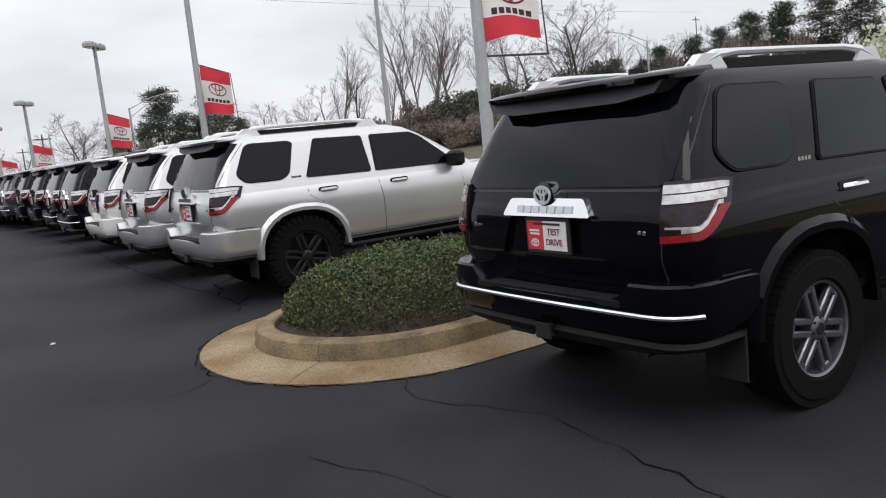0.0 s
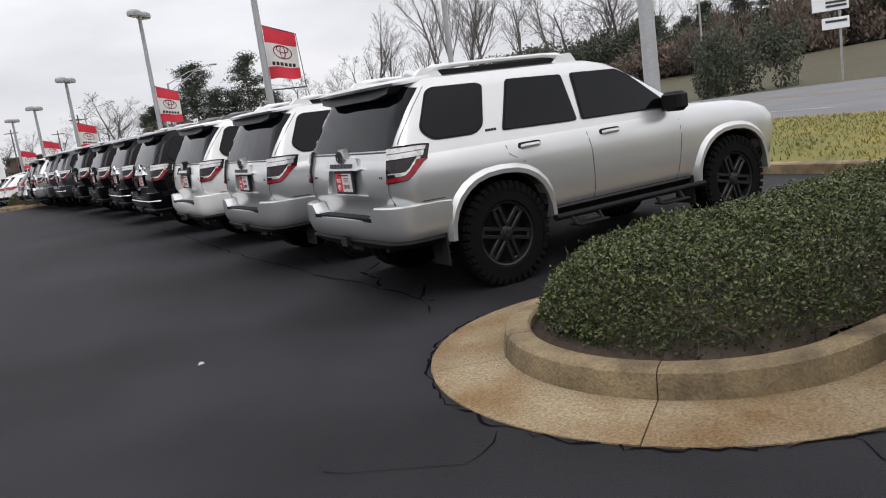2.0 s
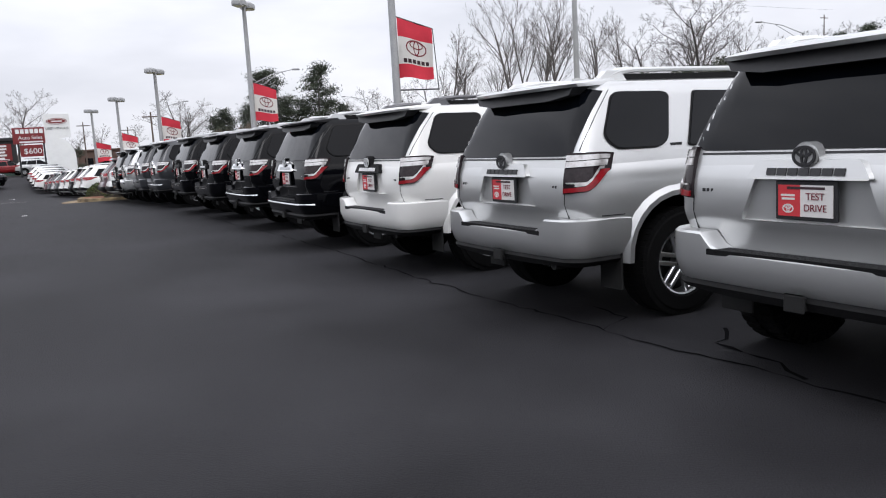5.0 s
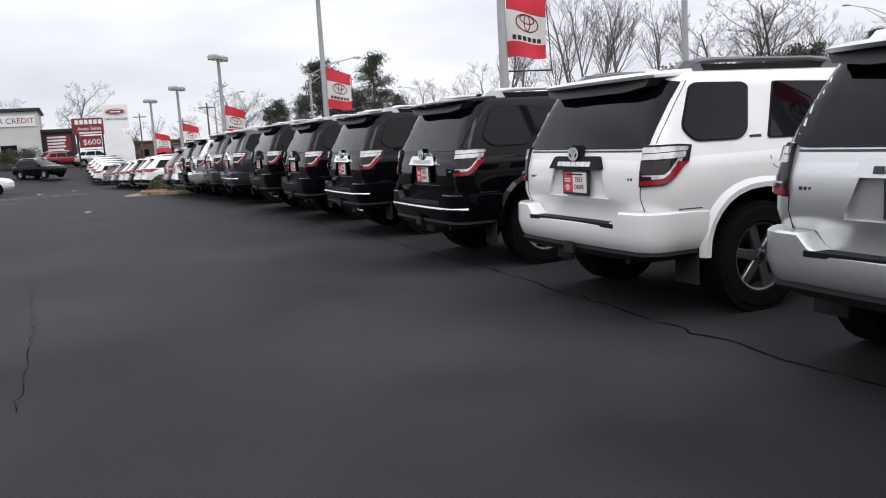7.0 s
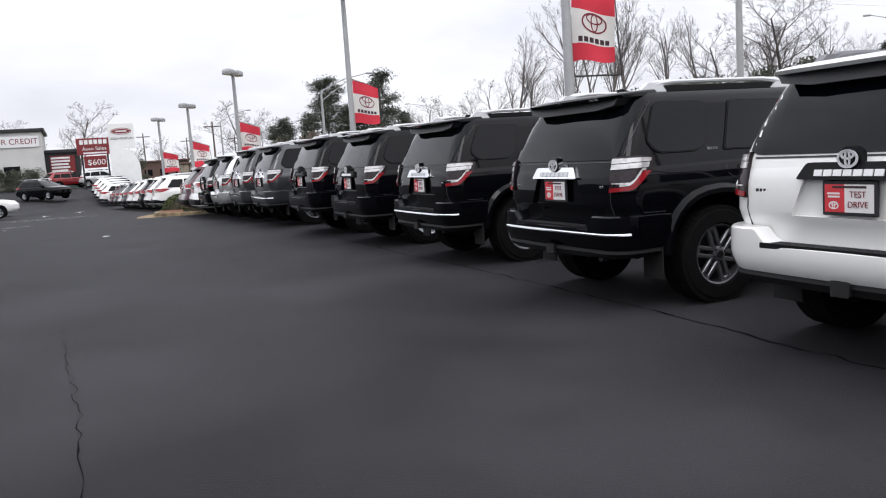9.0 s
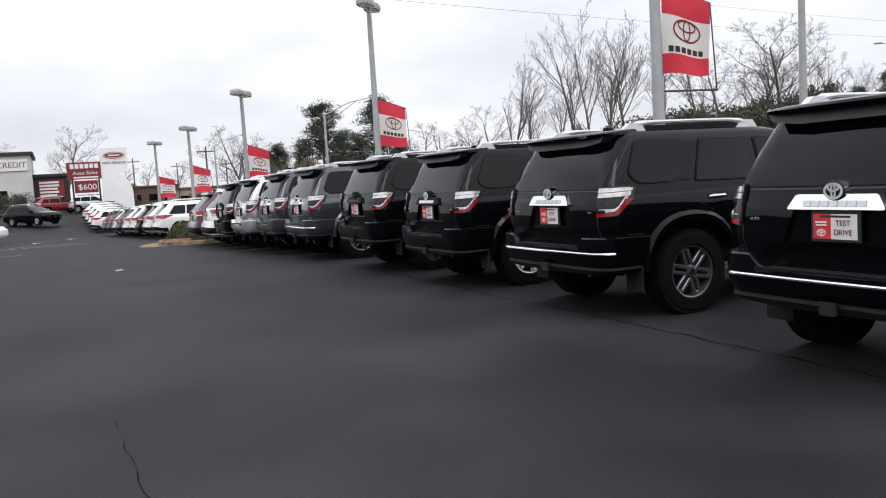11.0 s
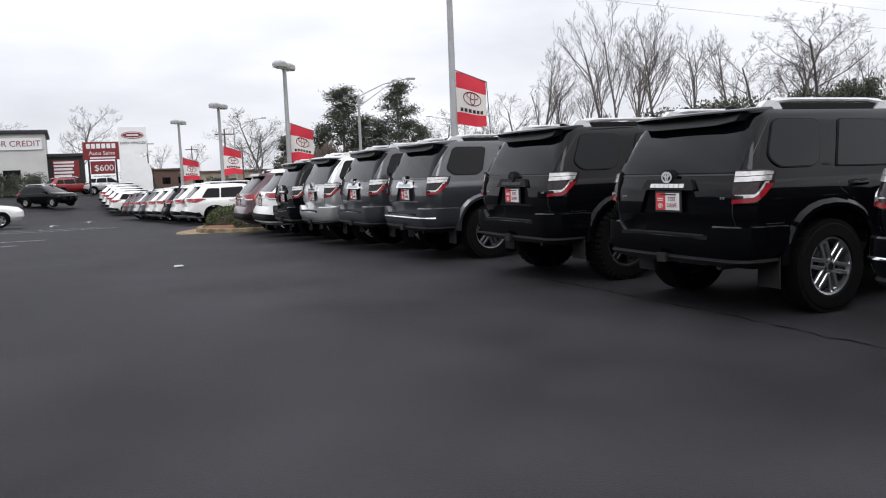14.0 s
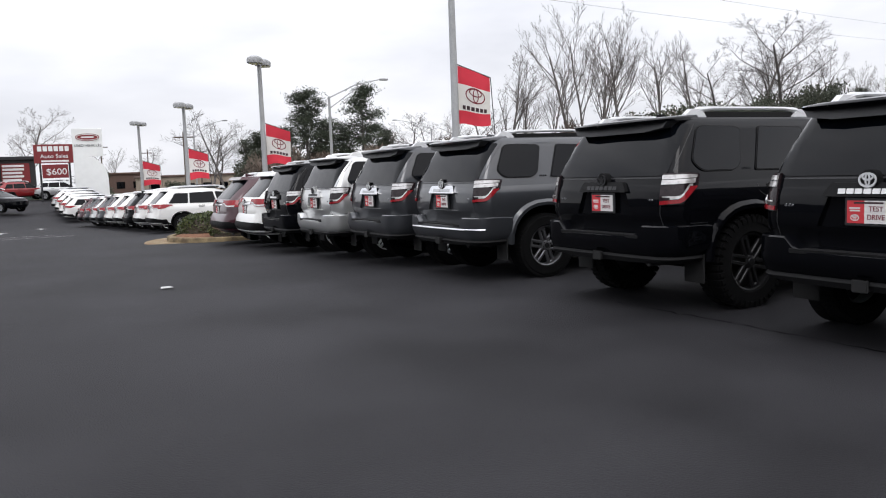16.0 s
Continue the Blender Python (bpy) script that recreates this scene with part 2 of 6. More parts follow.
class Build:
    """Collects verts and faces of one part."""

    def __init__(self):
        self.v, self.f, self.mi, self.slot = [], [], [], 0

    def add(self, verts, faces):
        o = len(self.v)
        self.v += [tuple(p) for p in verts]
        self.f += [tuple(i + o for i in f) for f in faces]
        self.mi += [self.slot] * len(faces)
        return self

    def box(self, x0, x1, y0, y1, z0, z1, bevel=0.0, m=None):
        b = bevel
        if b:
            pts = []
            for z, k in ((z0, b), (z0 + b, 0), (z1 - b, 0), (z1, b)):
                pts += [(x0 + k + b, y0 + k, z), (x1 - k - b, y0 + k, z), (x1 - k, y0 + k + b, z), (x1 - k, y1 - k - b, z),
                        (x1 - k - b, y1 - k, z), (x0 + k + b, y1 - k, z), (x0 + k, y1 - k - b, z), (x0 + k, y0 + k + b, z)]
            fs = [tuple(range(7, -1, -1)), tuple(range(24, 32))]
            for r in range(3):
                for i in range(8):
                    j = (i + 1) % 8
                    fs.append((r * 8 + i, r * 8 + j, r * 8 + 8 + j, r * 8 + 8 + i))
        else:
            pts = [(x, y, z) for z in (z0, z1) for x, y in ((x0, y0), (x1, y0), (x1, y1), (x0, y1))]
            fs = [(3, 2, 1, 0), (4, 5, 6, 7), (0, 1, 5, 4), (1, 2, 6, 5), (2, 3, 7, 6), (3, 0, 4, 7)]
        if m:
            pts = [m @ Vector(p) for p in pts]
        return self.add(pts, fs)

    def tube(self, pts, radii, sides=8, cap=True):
        pts = [Vector(p) for p in pts]
        vs, fs = [], []
        n = len(pts)
        for i, p in enumerate(pts):
            d = (pts[min(i + 1, n - 1)] - pts[max(i - 1, 0)]).normalized()
            up = Vector((0, 0, 1)) if abs(d.z) < 0.9 else Vector((1, 0, 0))
            a = d.cross(up).normalized()
            b = d.cross(a)
            r = radii[i] if isinstance(radii, (list, tuple)) else radii
            for k in range(sides):
                t = 2 * math.pi * k / sides
                vs.append(p + a * (r * math.cos(t)) + b * (r * math.sin(t)))
        for i in range(n - 1):
            for k in range(sides):
                j = (k + 1) % sides
                fs.append((i * sides + k, i * sides + j, (i + 1) * sides + j, (i + 1) * sides + k))
        if cap:
            fs.append(tuple(range(sides - 1, -1, -1)))
            fs.append(tuple(range((n - 1) * sides, n * sides)))
        return self.add(vs, fs)

    def prism(self, poly, place, depth):
        """A flat outline poly [(u, v)], placed by place(u, v, d) with d running from 0 to depth."""
        n = len(poly)
        vs = [place(u, v, 0) for u, v in poly] + [place(u, v, depth) for u, v in poly]
        fs = [tuple(range(n - 1, -1, -1)), tuple(range(n, 2 * n))]
        fs += [(i, (i + 1) % n, n + (i + 1) % n, n + i) for i in range(n)]
        return self.add(vs, fs)

    def lathe(self, profile, center, sides=28, closed=False):
        """Profile of (radius, y) turned about the y axis through center."""
        cx, cy, cz = center
        vs, fs, n = [], [], len(profile)
        for k in range(sides):
            t = 2 * math.pi * k / sides
            vs += [(cx + r * math.cos(t), cy + y, cz + r * math.sin(t)) for r, y in profile]
        for k in range(sides):
            j = (k + 1) % sides
            for i in range(n - 1):
                fs.append((k * n + i, k * n + i + 1, j * n + i + 1, j * n + i))
        return self.add(vs, fs)

    def mesh(self, name, mats, smooth=35):
        return mesh_of(name, self.v, self.f, mats, self.mi, smooth)


def part(name, me, parent, paint=None, label=""):
    ob = new(name, me)
    ob.parent = parent
    if paint is not None:
        ob.material_slots[0].link = 'OBJECT'
        ob.material_slots[0].material = paint
    if label:
        tagged(ob, label)
    return ob


def rounded(pts, r, n=4):
    """Round the corners of an outline."""
    out, k = [], len(pts)
    for i in range(k):
        p, a, b = Vector(pts[i]), Vector(pts[i - 1]), Vector(pts[(i + 1) % k])
        rr = min(r, (a - p).length * 0.45, (b - p).length * 0.45)
        s, e = p + (a - p).normalized() * rr, p + (b - p).normalized() * rr
        for j in range(n + 1):
            t = j / n
            out.append(tuple(s * (1 - t) ** 2 + p * (2 * t * (1 - t)) + e * t ** 2))
    return out


def lerp_table(table, v):
    xs = [a for a, _ in table]
    return float(np.interp(v, xs, [b for _, b in table]))


def ring(cx, cy, rx, ry, w, n=20, a0=0, a1=360):
    """A flat elliptic ring as quads of (u, v)."""
    out = []
    for k in range(n):
        t0, t1 = (radians(a0 + (a1 - a0) * j / n) for j in (k, k + 1))
        out.append([(cx + rx * math.cos(t0), cy + ry * math.sin(t0)), (cx + rx * math.cos(t1), cy + ry * math.sin(t1)),
                    (cx + (rx - w) * math.cos(t1), cy + (ry - w) * math.sin(t1)), (cx + (rx - w) * math.cos(t0), cy + (ry - w) * math.sin(t0))])
    return out


def emblem_quads(cx, cy, s, w):
    """Three nested ovals: the maker's mark as plain shapes."""
    return (ring(cx, cy, s, s * 0.68, w, 22) + ring(cx, cy + s * 0.27, s * 0.66, s * 0.36, w * 0.9, 16)
            + ring(cx, cy + s * 0.02, s * 0.30, s * 0.63, w * 0.9, 16))


def text_mesh(name, body, size, mat, align='CENTER', extrude=0.0):
    cu = bpy.data.curves.new(name, 'FONT')
    cu.body, cu.size, cu.align_x, cu.align_y, cu.extrude = body, size, align, 'CENTER', extrude
    ob = new(name, cu)
    me = bpy.data.meshes.new_from_object(ob.evaluated_get(bpy.context.evaluated_depsgraph_get()))
    bpy.data.objects.remove(ob)
    bpy.data.curves.remove(cu)
    me.materials.clear()
    me.materials.append(mat)
    return me


def smoothstep(a, b, v):
    t = min(1.0, max(0.0, (v - a) / (b - a)))
    return t * t * (3 - 2 * t)


def gz(x, y):
    """Height of the ground: level, then falling gently along the row, with banks across the road and at the far end."""
    z = -0.027 * max(0.0, min(y, 75.0) - 31.0) * smoothstep(-22, -5, x)
    z += 3.2 * smoothstep(44, 90, x) * smoothstep(-30, 10, y) + 1.4 * smoothstep(74, 104, y) * smoothstep(24, 8, abs(x + 2))
    return z


# ---- vehicles ----
class Hull:
    """A body lofted from plan outlines stacked in height; x runs from tail to nose, y is half width."""

    def __init__(self, zs, w, xr, xf, rr, rf, bow):
        self.zs, self.w, self.xr, self.xf, self.rr, self.rf, self.bow = zs, w, xr, xf, rr, rf, bow

    def half(self, z):
        w, x0, x1 = lerp_table(self.w, z), lerp_table(self.xr, z), lerp_table(self.xf, z)
        rr, rf = min(self.rr, w * 0.9, (x1 - x0) * 0.3), min(self.rf, w * 0.9, (x1 - x0) * 0.3)
        pts = [(x0, 0.0), (x0, (w - rr) * 0.35), (x0, (w - rr) * 0.7)]
        pts += [(x0 + rr - rr * math.cos(a), w - rr + rr * math.sin(a)) for a in (radians(15 * k) for k in range(7))]
        pts += [(x0 + rr + (x1 - rf - x0 - rr) * k / 8, w) for k in range(1, 8)]
        pts += [(x1 - rf + rf * math.sin(a), w - rf + rf * math.cos(a)) for a in (radians(15 * k) for k in range(7))]
        pts += [(x1, (w - rf) * 0.5), (x1, 0.0)]
        return [(x + self.bow * (min(1, y / w) ** 2 - 1) * max(0.0, 1 - (x - x0) / 0.4)
                 - self.bow * 2 * (min(1, y / w) ** 2 - 1) * max(0.0, 1 - (x1 - x) / 0.6), y) for x, y in pts]

    def at(self, z, s, off=0.0):
        """The point at arc length s from the middle of the tail (negative: the other side), off metres outside."""
        pts, left = self.half(z), abs(s)
        for a, b in zip(pts, pts[1:]):
            d = math.hypot(b[0] - a[0], b[1] - a[1])
            if left <= d or b is pts[-1]:
                t = left / max(d, 1e-6)
                x, y = a[0] + (b[0] - a[0]) * t, a[1] + (b[1] - a[1]) * t
                nx, ny = -(b[1] - a[1]) / max(d, 1e-6), (b[0] - a[0]) / max(d, 1e-6)
                return Vector((x + nx * off, math.copysign(y + ny * off, s if s else 1), z))
            left -= d

    def loft(self, b):
        rings = []
        for z in self.zs:
            h = self.half(z)
            rings.append([(x, y, z) for x, y in h] + [(x, -y, z) for x, y in h[-2:0:-1]])
        n = len(rings[0])
        vs = [p for r in rings for p in r]
        fs = [tuple(range(n)), tuple(range(len(vs) - 1, len(vs) - n - 1, -1))]
        for r in range(len(rings) - 1):
            for i in range(n):
                j = (i + 1) % n
                fs.append((r * n + j, r * n + i, r * n + n + i, r * n + n + j))
        return b.add(vs, fs)

    def patch(self, b, s0, s1, low, high, off, thick=0.012, n=10, rows=4):
        """A curved panel lying on the hull between s0 and s1, low(s) and high(s)."""
        vs, fs, m = [], [], rows + 1
        for k in range(n + 1):
            s = s0 + (s1 - s0) * k / n
            for q in (0, 1):
                for r in range(m):
                    z = low(s) + (high(s) - low(s)) * r / rows
                    vs.append(self.at(z, s, off - q * thick))
        st = 2 * m
        for k in range(n):
            for r in range(rows):
                a = k * st + r
                fs.append((a, a + st, a + st + 1, a + 1))
                fs.append((a + m, a + m + 1, a + st + m + 1, a + st + m))
            for r in (0, rows):
                a = k * st + r
                fs.append((a, a + m, a + st + m, a + st))
        for k in (0, n):
            a = k * st
            for r in range(rows):
                fs.append((a + r, a + r + 1, a + m + r + 1, a + m + r))
        return b.add(vs, fs)

    def sweep(self, b, z_ref, s1, section, n=28):
        """A closed section [(out, z)] given by section(s), swept round the tail from -s1 to s1."""
        vs, fs, m = [], [], 0
        for k in range(n + 1):
            s = -s1 + 2 * s1 * k / n
            sec = section(abs(s))
            m = len(sec)
            for o, z in sec:
                p = self.at(z_ref, s if abs(s) > 1e-4 else 1e-4, o)
                vs.append((p.x, p.y, z))
        for k in range(n):
            for i in range(m):
                j = (i + 1) % m
                fs.append((k * m + i, k * m + j, (k + 1) * m + j, (k + 1) * m + i))
        fs += [tuple(range(m)), tuple(range(n * m + m - 1, n * m - 1, -1))]
        return b.add(vs, fs)

    def side(self, b, poly, sgn, off, thick=0.01):
        def place(u, v, d):
            return (u, sgn * (lerp_table(self.w, v) + off - d), v)
        return b.prism(poly if sgn < 0 else poly[::-1], place, thick)


# the boxy off-road SUV
LOW_A = Hull([0.40, 0.46, 0.56, 0.68, 0.76, 0.80, 0.86, 0.95, 1.04, 1.10, 1.14, 1.16],
             [(0.40, 0.80), (0.46, 0.86), (0.56, 0.905), (0.68, 0.925), (0.80, 0.93), (0.95, 0.935), (1.04, 0.925), (1.10, 0.905), (1.14, 0.875), (1.16, 0.82)],
             [(0.40, 0.30), (0.46, 0.20), (0.56, 0.17), (0.76, 0.175), (0.80, 0.155), (0.86, 0.135), (1.04, 0.145), (1.10, 0.16), (1.16, 0.20)],
             [(0.40, 4.48), (0.56, 4.64), (0.80, 4.68), (0.95, 4.65), (1.04, 4.56), (1.10, 4.38), (1.14, 4.12), (1.16, 3.7)], 0.17, 0.36, 0.035)
TOP_A = Hull([1.08, 1.15, 1.25, 1.36, 1.48, 1.58, 1.66, 1.71, 1.74, 1.755],
             [(1.08, 0.905), (1.15, 0.88), (1.25, 0.849), (1.36, 0.812), (1.48, 0.772), (1.58, 0.738), (1.66, 0.71), (1.71, 0.66), (1.74, 0.56), (1.755, 0.3)],
             [(1.08, 0.155), (1.15, 0.175), (1.25, 0.215), (1.48, 0.32), (1.66, 0.42), (1.71, 0.46), (1.74, 0.62), (1.755, 1.0)],
             [(1.08, 3.52), (1.15, 3.40), (1.25, 3.22), (1.36, 3.05), (1.48, 2.87), (1.58, 2.71), (1.66, 2.55), (1.71, 2.38), (1.74, 2.15), (1.755, 1.8)], 0.11, 0.22, 0.03)
BUMP_A = Hull([0.4, 0.8], [(0.4, 0.938), (0.8, 0.938)], [(0.4, 0.05), (0.8, 0.05)], [(0.4, 4.6), (0.8, 4.6)], 0.20, 0.3, 0.035)
# the rounder family crossover
LOW_B = Hull([0.32, 0.40, 0.52, 0.66, 0.78, 0.88, 0.98, 1.05, 1.10],
             [(0.32, 0.80), (0.40, 0.89), (0.52, 0.93), (0.66, 0.945), (0.88, 0.95), (0.98, 0.935), (1.05, 0.90), (1.10, 0.84)],
             [(0.32, 0.20), (0.40, 0.06), (0.52, 0.02), (0.66, 0.05), (0.72, 0.12), (0.88, 0.12), (1.05, 0.16), (1.10, 0.22)],
             [(0.32, 4.72), (0.52, 4.84), (0.78, 4.82), (0.98, 4.6), (1.05, 4.3), (1.10, 3.9)], 0.26, 0.45, 0.07)
TOP_B = Hull([1.00, 1.08, 1.18, 1.30, 1.42, 1.52, 1.60, 1.66, 1.69],
             [(1.00, 0.92), (1.08, 0.875), (1.18, 0.84), (1.30, 0.80), (1.42, 0.75), (1.52, 0.70), (1.60, 0.65), (1.66, 0.55), (1.69, 0.3)],
             [(1.00, 0.14), (1.08, 0.18), (1.18, 0.27), (1.30, 0.38), (1.42, 0.50), (1.52, 0.58), (1.60, 0.62), (1.66, 0.85), (1.69, 1.3)],
             [(1.00, 3.95), (1.08, 3.78), (1.18, 3.52), (1.30, 3.22), (1.42, 2.93), (1.52, 2.68), (1.60, 2.45), (1.66, 2.2), (1.69, 1.9)], 0.24, 0.3, 0.05)
AXLES_A, AXLES_B = (1.04, 3.82), (1.13, 3.92)
MESHES = {}


RIDE = [(0.2, 0.25), (0.39, 0.43), (0.455, 0.475), (0.665, 0.68), (0.835, 0.845), (1.055, 1.055), (1.178, 1.195), (1.30, 1.315), (1.48, 1.485), (1.665, 1.655), (1.83, 1.795)]


def cached(key, make):
    """One mesh for each kind of part; the off-road body rides higher than its drawing."""
    if key not in MESHES:
        me = make()
        if key[0] == "a":
            for v in me.vertices:
                v.co.z = lerp_table(RIDE, v.co.z)
            me.update()
        MESHES[key] = me
    return MESHES[key]


def arch_outline(cx, r, z0, n=14):
    pts = [(cx + r * 1.02 * math.copysign(abs(math.cos(a)) ** 0.85, math.cos(a)), z0 + r * abs(math.sin(a)) ** 0.85)
           for a in (math.pi * k / n for k in range(n + 1))]
    return [(cx + r * 1.10, 0.2)] + pts + [(cx - r * 1.10, 0.2)]


def body_mesh(kind):
    low, top, axles = (LOW_A, TOP_A, AXLES_A) if kind == "a" else (LOW_B, TOP_B, AXLES_B)
    b = Build()
    low.loft(b)
    shell = mesh_of("shell", b.v, b.f, (PAINTS["silver"], UNDER), None, None)
    c = Build()
    for ax in axles:
        c.prism(arch_outline(ax, 0.475 if kind == "a" else 0.415, 0.40 if kind == "a" else 0.36), lambda u, v, d: (u, d - 1.2, v), 2.4)
    cut = mesh_of("cut", c.v, c.f, (PAINTS["silver"], UNDER), [1] * len(c.f))
    cuts = [cut]
    if kind == "a":
        c2 = Build()
        trap = [(-0.40, 0.835), (0.40, 0.835), (0.315, 1.05), (-0.315, 1.05)]
        c2.prism(trap, lambda u, v, d: (-0.2 + d, u, v), 0.338)
        cuts.append(mesh_of("cut_plate", c2.v, c2.f, (PAINTS["silver"], UNDER), [0] * len(c2.f)))
    ob = new("shell", shell)
    tools = []
    for me in cuts:
        bm = bmesh.new()
        bm.from_mesh(me)
        bmesh.ops.recalc_face_normals(bm, faces=bm.faces)
        bm.to_mesh(me)
        bm.free()
        tool = new("cutter", me)
        tools.append(tool)
        md = ob.modifiers.new("cut", 'BOOLEAN')
        md.operation, md.object, md.solver = 'DIFFERENCE', tool, 'EXACT'
    bm = bmesh.new()
    bm.from_mesh(shell)
    bmesh.ops.recalc_face_normals(bm, faces=bm.faces)
    bm.to_mesh(shell)
    bm.free()
    dg = bpy.context.evaluated_depsgraph_get()
    me = bpy.data.meshes.new_from_object(ob.evaluated_get(dg))
    for o in [ob] + tools:
        bpy.data.objects.remove(o)
    bm = bmesh.new()
    bm.from_mesh(me)
    g = Build()
    top.loft(g)
    vs = [bm.verts.new(v) for v in g.v]
    for f in g.f:
        bm.faces.new([vs[i] for i in f])
    bmesh.ops.recalc_face_normals(bm, faces=bm.faces)
    bm.to_mesh(me)
    bm.free()
    me.polygons.foreach_set("use_smooth", [True] * len(me.polygons))
    me.set_sharp_from_angle(angle=radians(28))
    me.name = "body"
    return me


def wheel_meshes(style, r, knobs):
    b = Build()
    w = 0.135
    b.lathe([(r * 0.60, -w * 0.8), (r * 0.66, -w), (r * 0.90, -w), (r * 0.975, -w * 0.82), (r, -w * 0.45), (r, w * 0.45), (r * 0.975, w * 0.82), (r * 0.90, w), (r * 0.66, w), (r * 0.60, w * 0.8)],
            (0, 0, 0), 36)
    for k in range(38 if knobs else 52):
        a = 2 * math.pi * k / (38 if knobs else 52)
        for sy in (-1, 1):
            m = Matrix.Rotation(-a + (0.05 * sy), 4, 'Y')
            h = 0.012 if knobs else 0.004
            b.box(r - 0.03, r + h, sy * w * 0.55 - w * 0.38, sy * w * 0.55 + w * 0.38, -r * 0.055, r * 0.055, 0, m)
            if knobs:
                b.box(r * 0.86, r * 0.985, sy * w * 0.98 - 0.012, sy * w * 0.98 + 0.012, -r * 0.045, r * 0.045, 0, m)
    tyre = b.mesh("tyre", (RUBBER,))
    rr = r * 0.62
    b = Build()
    b.lathe([(rr * 1.02, -0.115), (rr * 1.0, -0.125), (rr * 0.95, -0.118), (rr * 0.92, -0.03), (rr * 0.92, 0.10)], (0, 0, 0), 32)
    b.slot = 1
    b.lathe([(0.0, 0.0), (rr * 0.92, 0.0)], (0, -0.01, 0), 24)
    b.slot = 0
    n, pair = {"limited": (6, True), "sr5": (6, True), "trd": (6, False), "black": (6, True), "cross": (5, True)}[style]
    for k in range(n):
        for d in ((-1, 1) if pair else (0,)):
            m = Matrix.Rotation(2 * math.pi * k / n + 0.2, 4, 'Y')
            hw, off = (0.017, 0.031 * d) if pair else (0.036, 0.0)
            b.box(0.05, rr * 0.95, -0.112, -0.075, off - hw, off + hw, 0.007, m)
        if pair:
            b.box(rr * 0.82, rr * 0.95, -0.110, -0.078, -0.04, 0.04, 0.006, Matrix.Rotation(2 * math.pi * k / n + 0.2, 4, 'Y'))
    b.lathe([(0.0, -0.118), (0.045, -0.118), (0.062, -0.108), (0.065, -0.05)], (0, 0, 0), 18)
    b.slot = 1
    b.lathe([(0.0, -0.124), (0.03, -0.124), (0.034, -0.117)], (0, 0, 0), 14)
    for k in range(6):
        a = 2 * math.pi * k / 6 + 0.3
        b.lathe([(0.0, -0.117), (0.008, -0.117), (0.009, -0.105)], (0.051 * math.cos(a), 0, 0.051 * math.sin(a)), 6)
    mats = {"limited": (RIM_GREY, RIM_BLACK), "sr5": (ALLOY, RIM_BLACK), "trd": (RIM_GREY, RIM_BLACK), "black": (RIM_BLACK, RIM_BLACK), "cross": (ALLOY, RIM_BLACK)}[style]
    return tyre, b.mesh("rim", mats)


def tail_lamp_mesh(kind, sgn):
    b = Build()
    if kind == "a":
        hi = lambda s: 1.20 - 0.02 * smoothstep(0.95, 1.2, abs(s))
        lo = lambda s: 0.935 + 0.015 * smoothstep(0.70, 0.95, abs(s)) + 0.14 * smoothstep(0.92, 1.09, abs(s))
        mid = lambda s: 1.112 + 0.008 * smoothstep(0.7, 1.1, abs(s))
        s0, s1 = 0.750, 1.085
        LOW = Hull(LOW_A.zs, LOW_A.w[:-3] + [(1.15, 0.895), (1.30, 0.86)], LOW_A.xr[:-2] + [(1.10, 0.155), (1.18, 0.175), (1.30, 0.215)], LOW_A.xf, 0.165, 0.36, 0.035)
        b.slot = 1
        LOW.patch(b, sgn * s0, sgn * s1, lo, hi, 0.016, 0.05, 14, 5)
        b.slot = 0
        LOW.patch(b, sgn * (s0 + 0.01), sgn * (s1 - 0.05), mid, lambda s: mid(s) + 0.034, 0.028, 0.02, 12, 2)
        LOW.patch(b, sgn * (s0 + 0.01), sgn * (s1 - 0.04), lambda s: mid(s) + 0.039, lambda s: hi(s) - 0.014, 0.030, 0.02, 12, 2)
        LOW.patch(b, sgn * (s0 + 0.03), sgn * (s0 + 0.17), lambda s: 1.010, lambda s: 1.020, 0.024, 0.02, 6, 1)
        rise = lambda s: 0.10 * smoothstep(0.90, 1.06, abs(s))
        LOW.patch(b, sgn * (s0 + 0.10), sgn * (s1 - 0.07), lambda s: min(mid(s) - 0.02, lo(s) + 0.045 + rise(s)), lambda s: min(mid(s) - 0.004, lo(s) + 0.068 + rise(s)), 0.027, 0.02, 12, 1)
        b.slot = 2
        LOW.patch(b, sgn * (s0 + 0.01), sgn * (s1 - 0.02), lambda s: lo(s) + 0.008, lambda s: min(mid(s) - 0.022, lo(s) + 0.040 + rise(s)), 0.026, 0.02, 14, 2)
    else:
        LOW = Hull(LOW_B.zs, LOW_B.w[:-2] + [(1.05, 0.905), (1.12, 0.88)], LOW_B.xr[:-1] + [(1.12, 0.19)], LOW_B.xf, 0.26, 0.45, 0.07)
        hi = lambda s: 1.10 - 0.03 * smoothstep(1.1, 1.45, abs(s))
        lo = lambda s: 1.00 - 0.06 * smoothstep(0.5, 0.75, abs(s)) + 0.11 * smoothstep(1.1, 1.45, abs(s))
        b.slot = 2
        LOW.patch(b, sgn * 0.42, sgn * 1.43, lo, hi, 0.018, 0.05, 16, 4)
        b.slot = 0
        LOW.patch(b, sgn * 0.46, sgn * 0.95, lambda s: lo(s) + 0.012, lambda s: lo(s) + 0.04, 0.026, 0.02, 8, 1)
    return b.mesh("tail_lamp", (LIGHT_CLEAR, LIGHT_SMOKE, LIGHT_RED), 30)


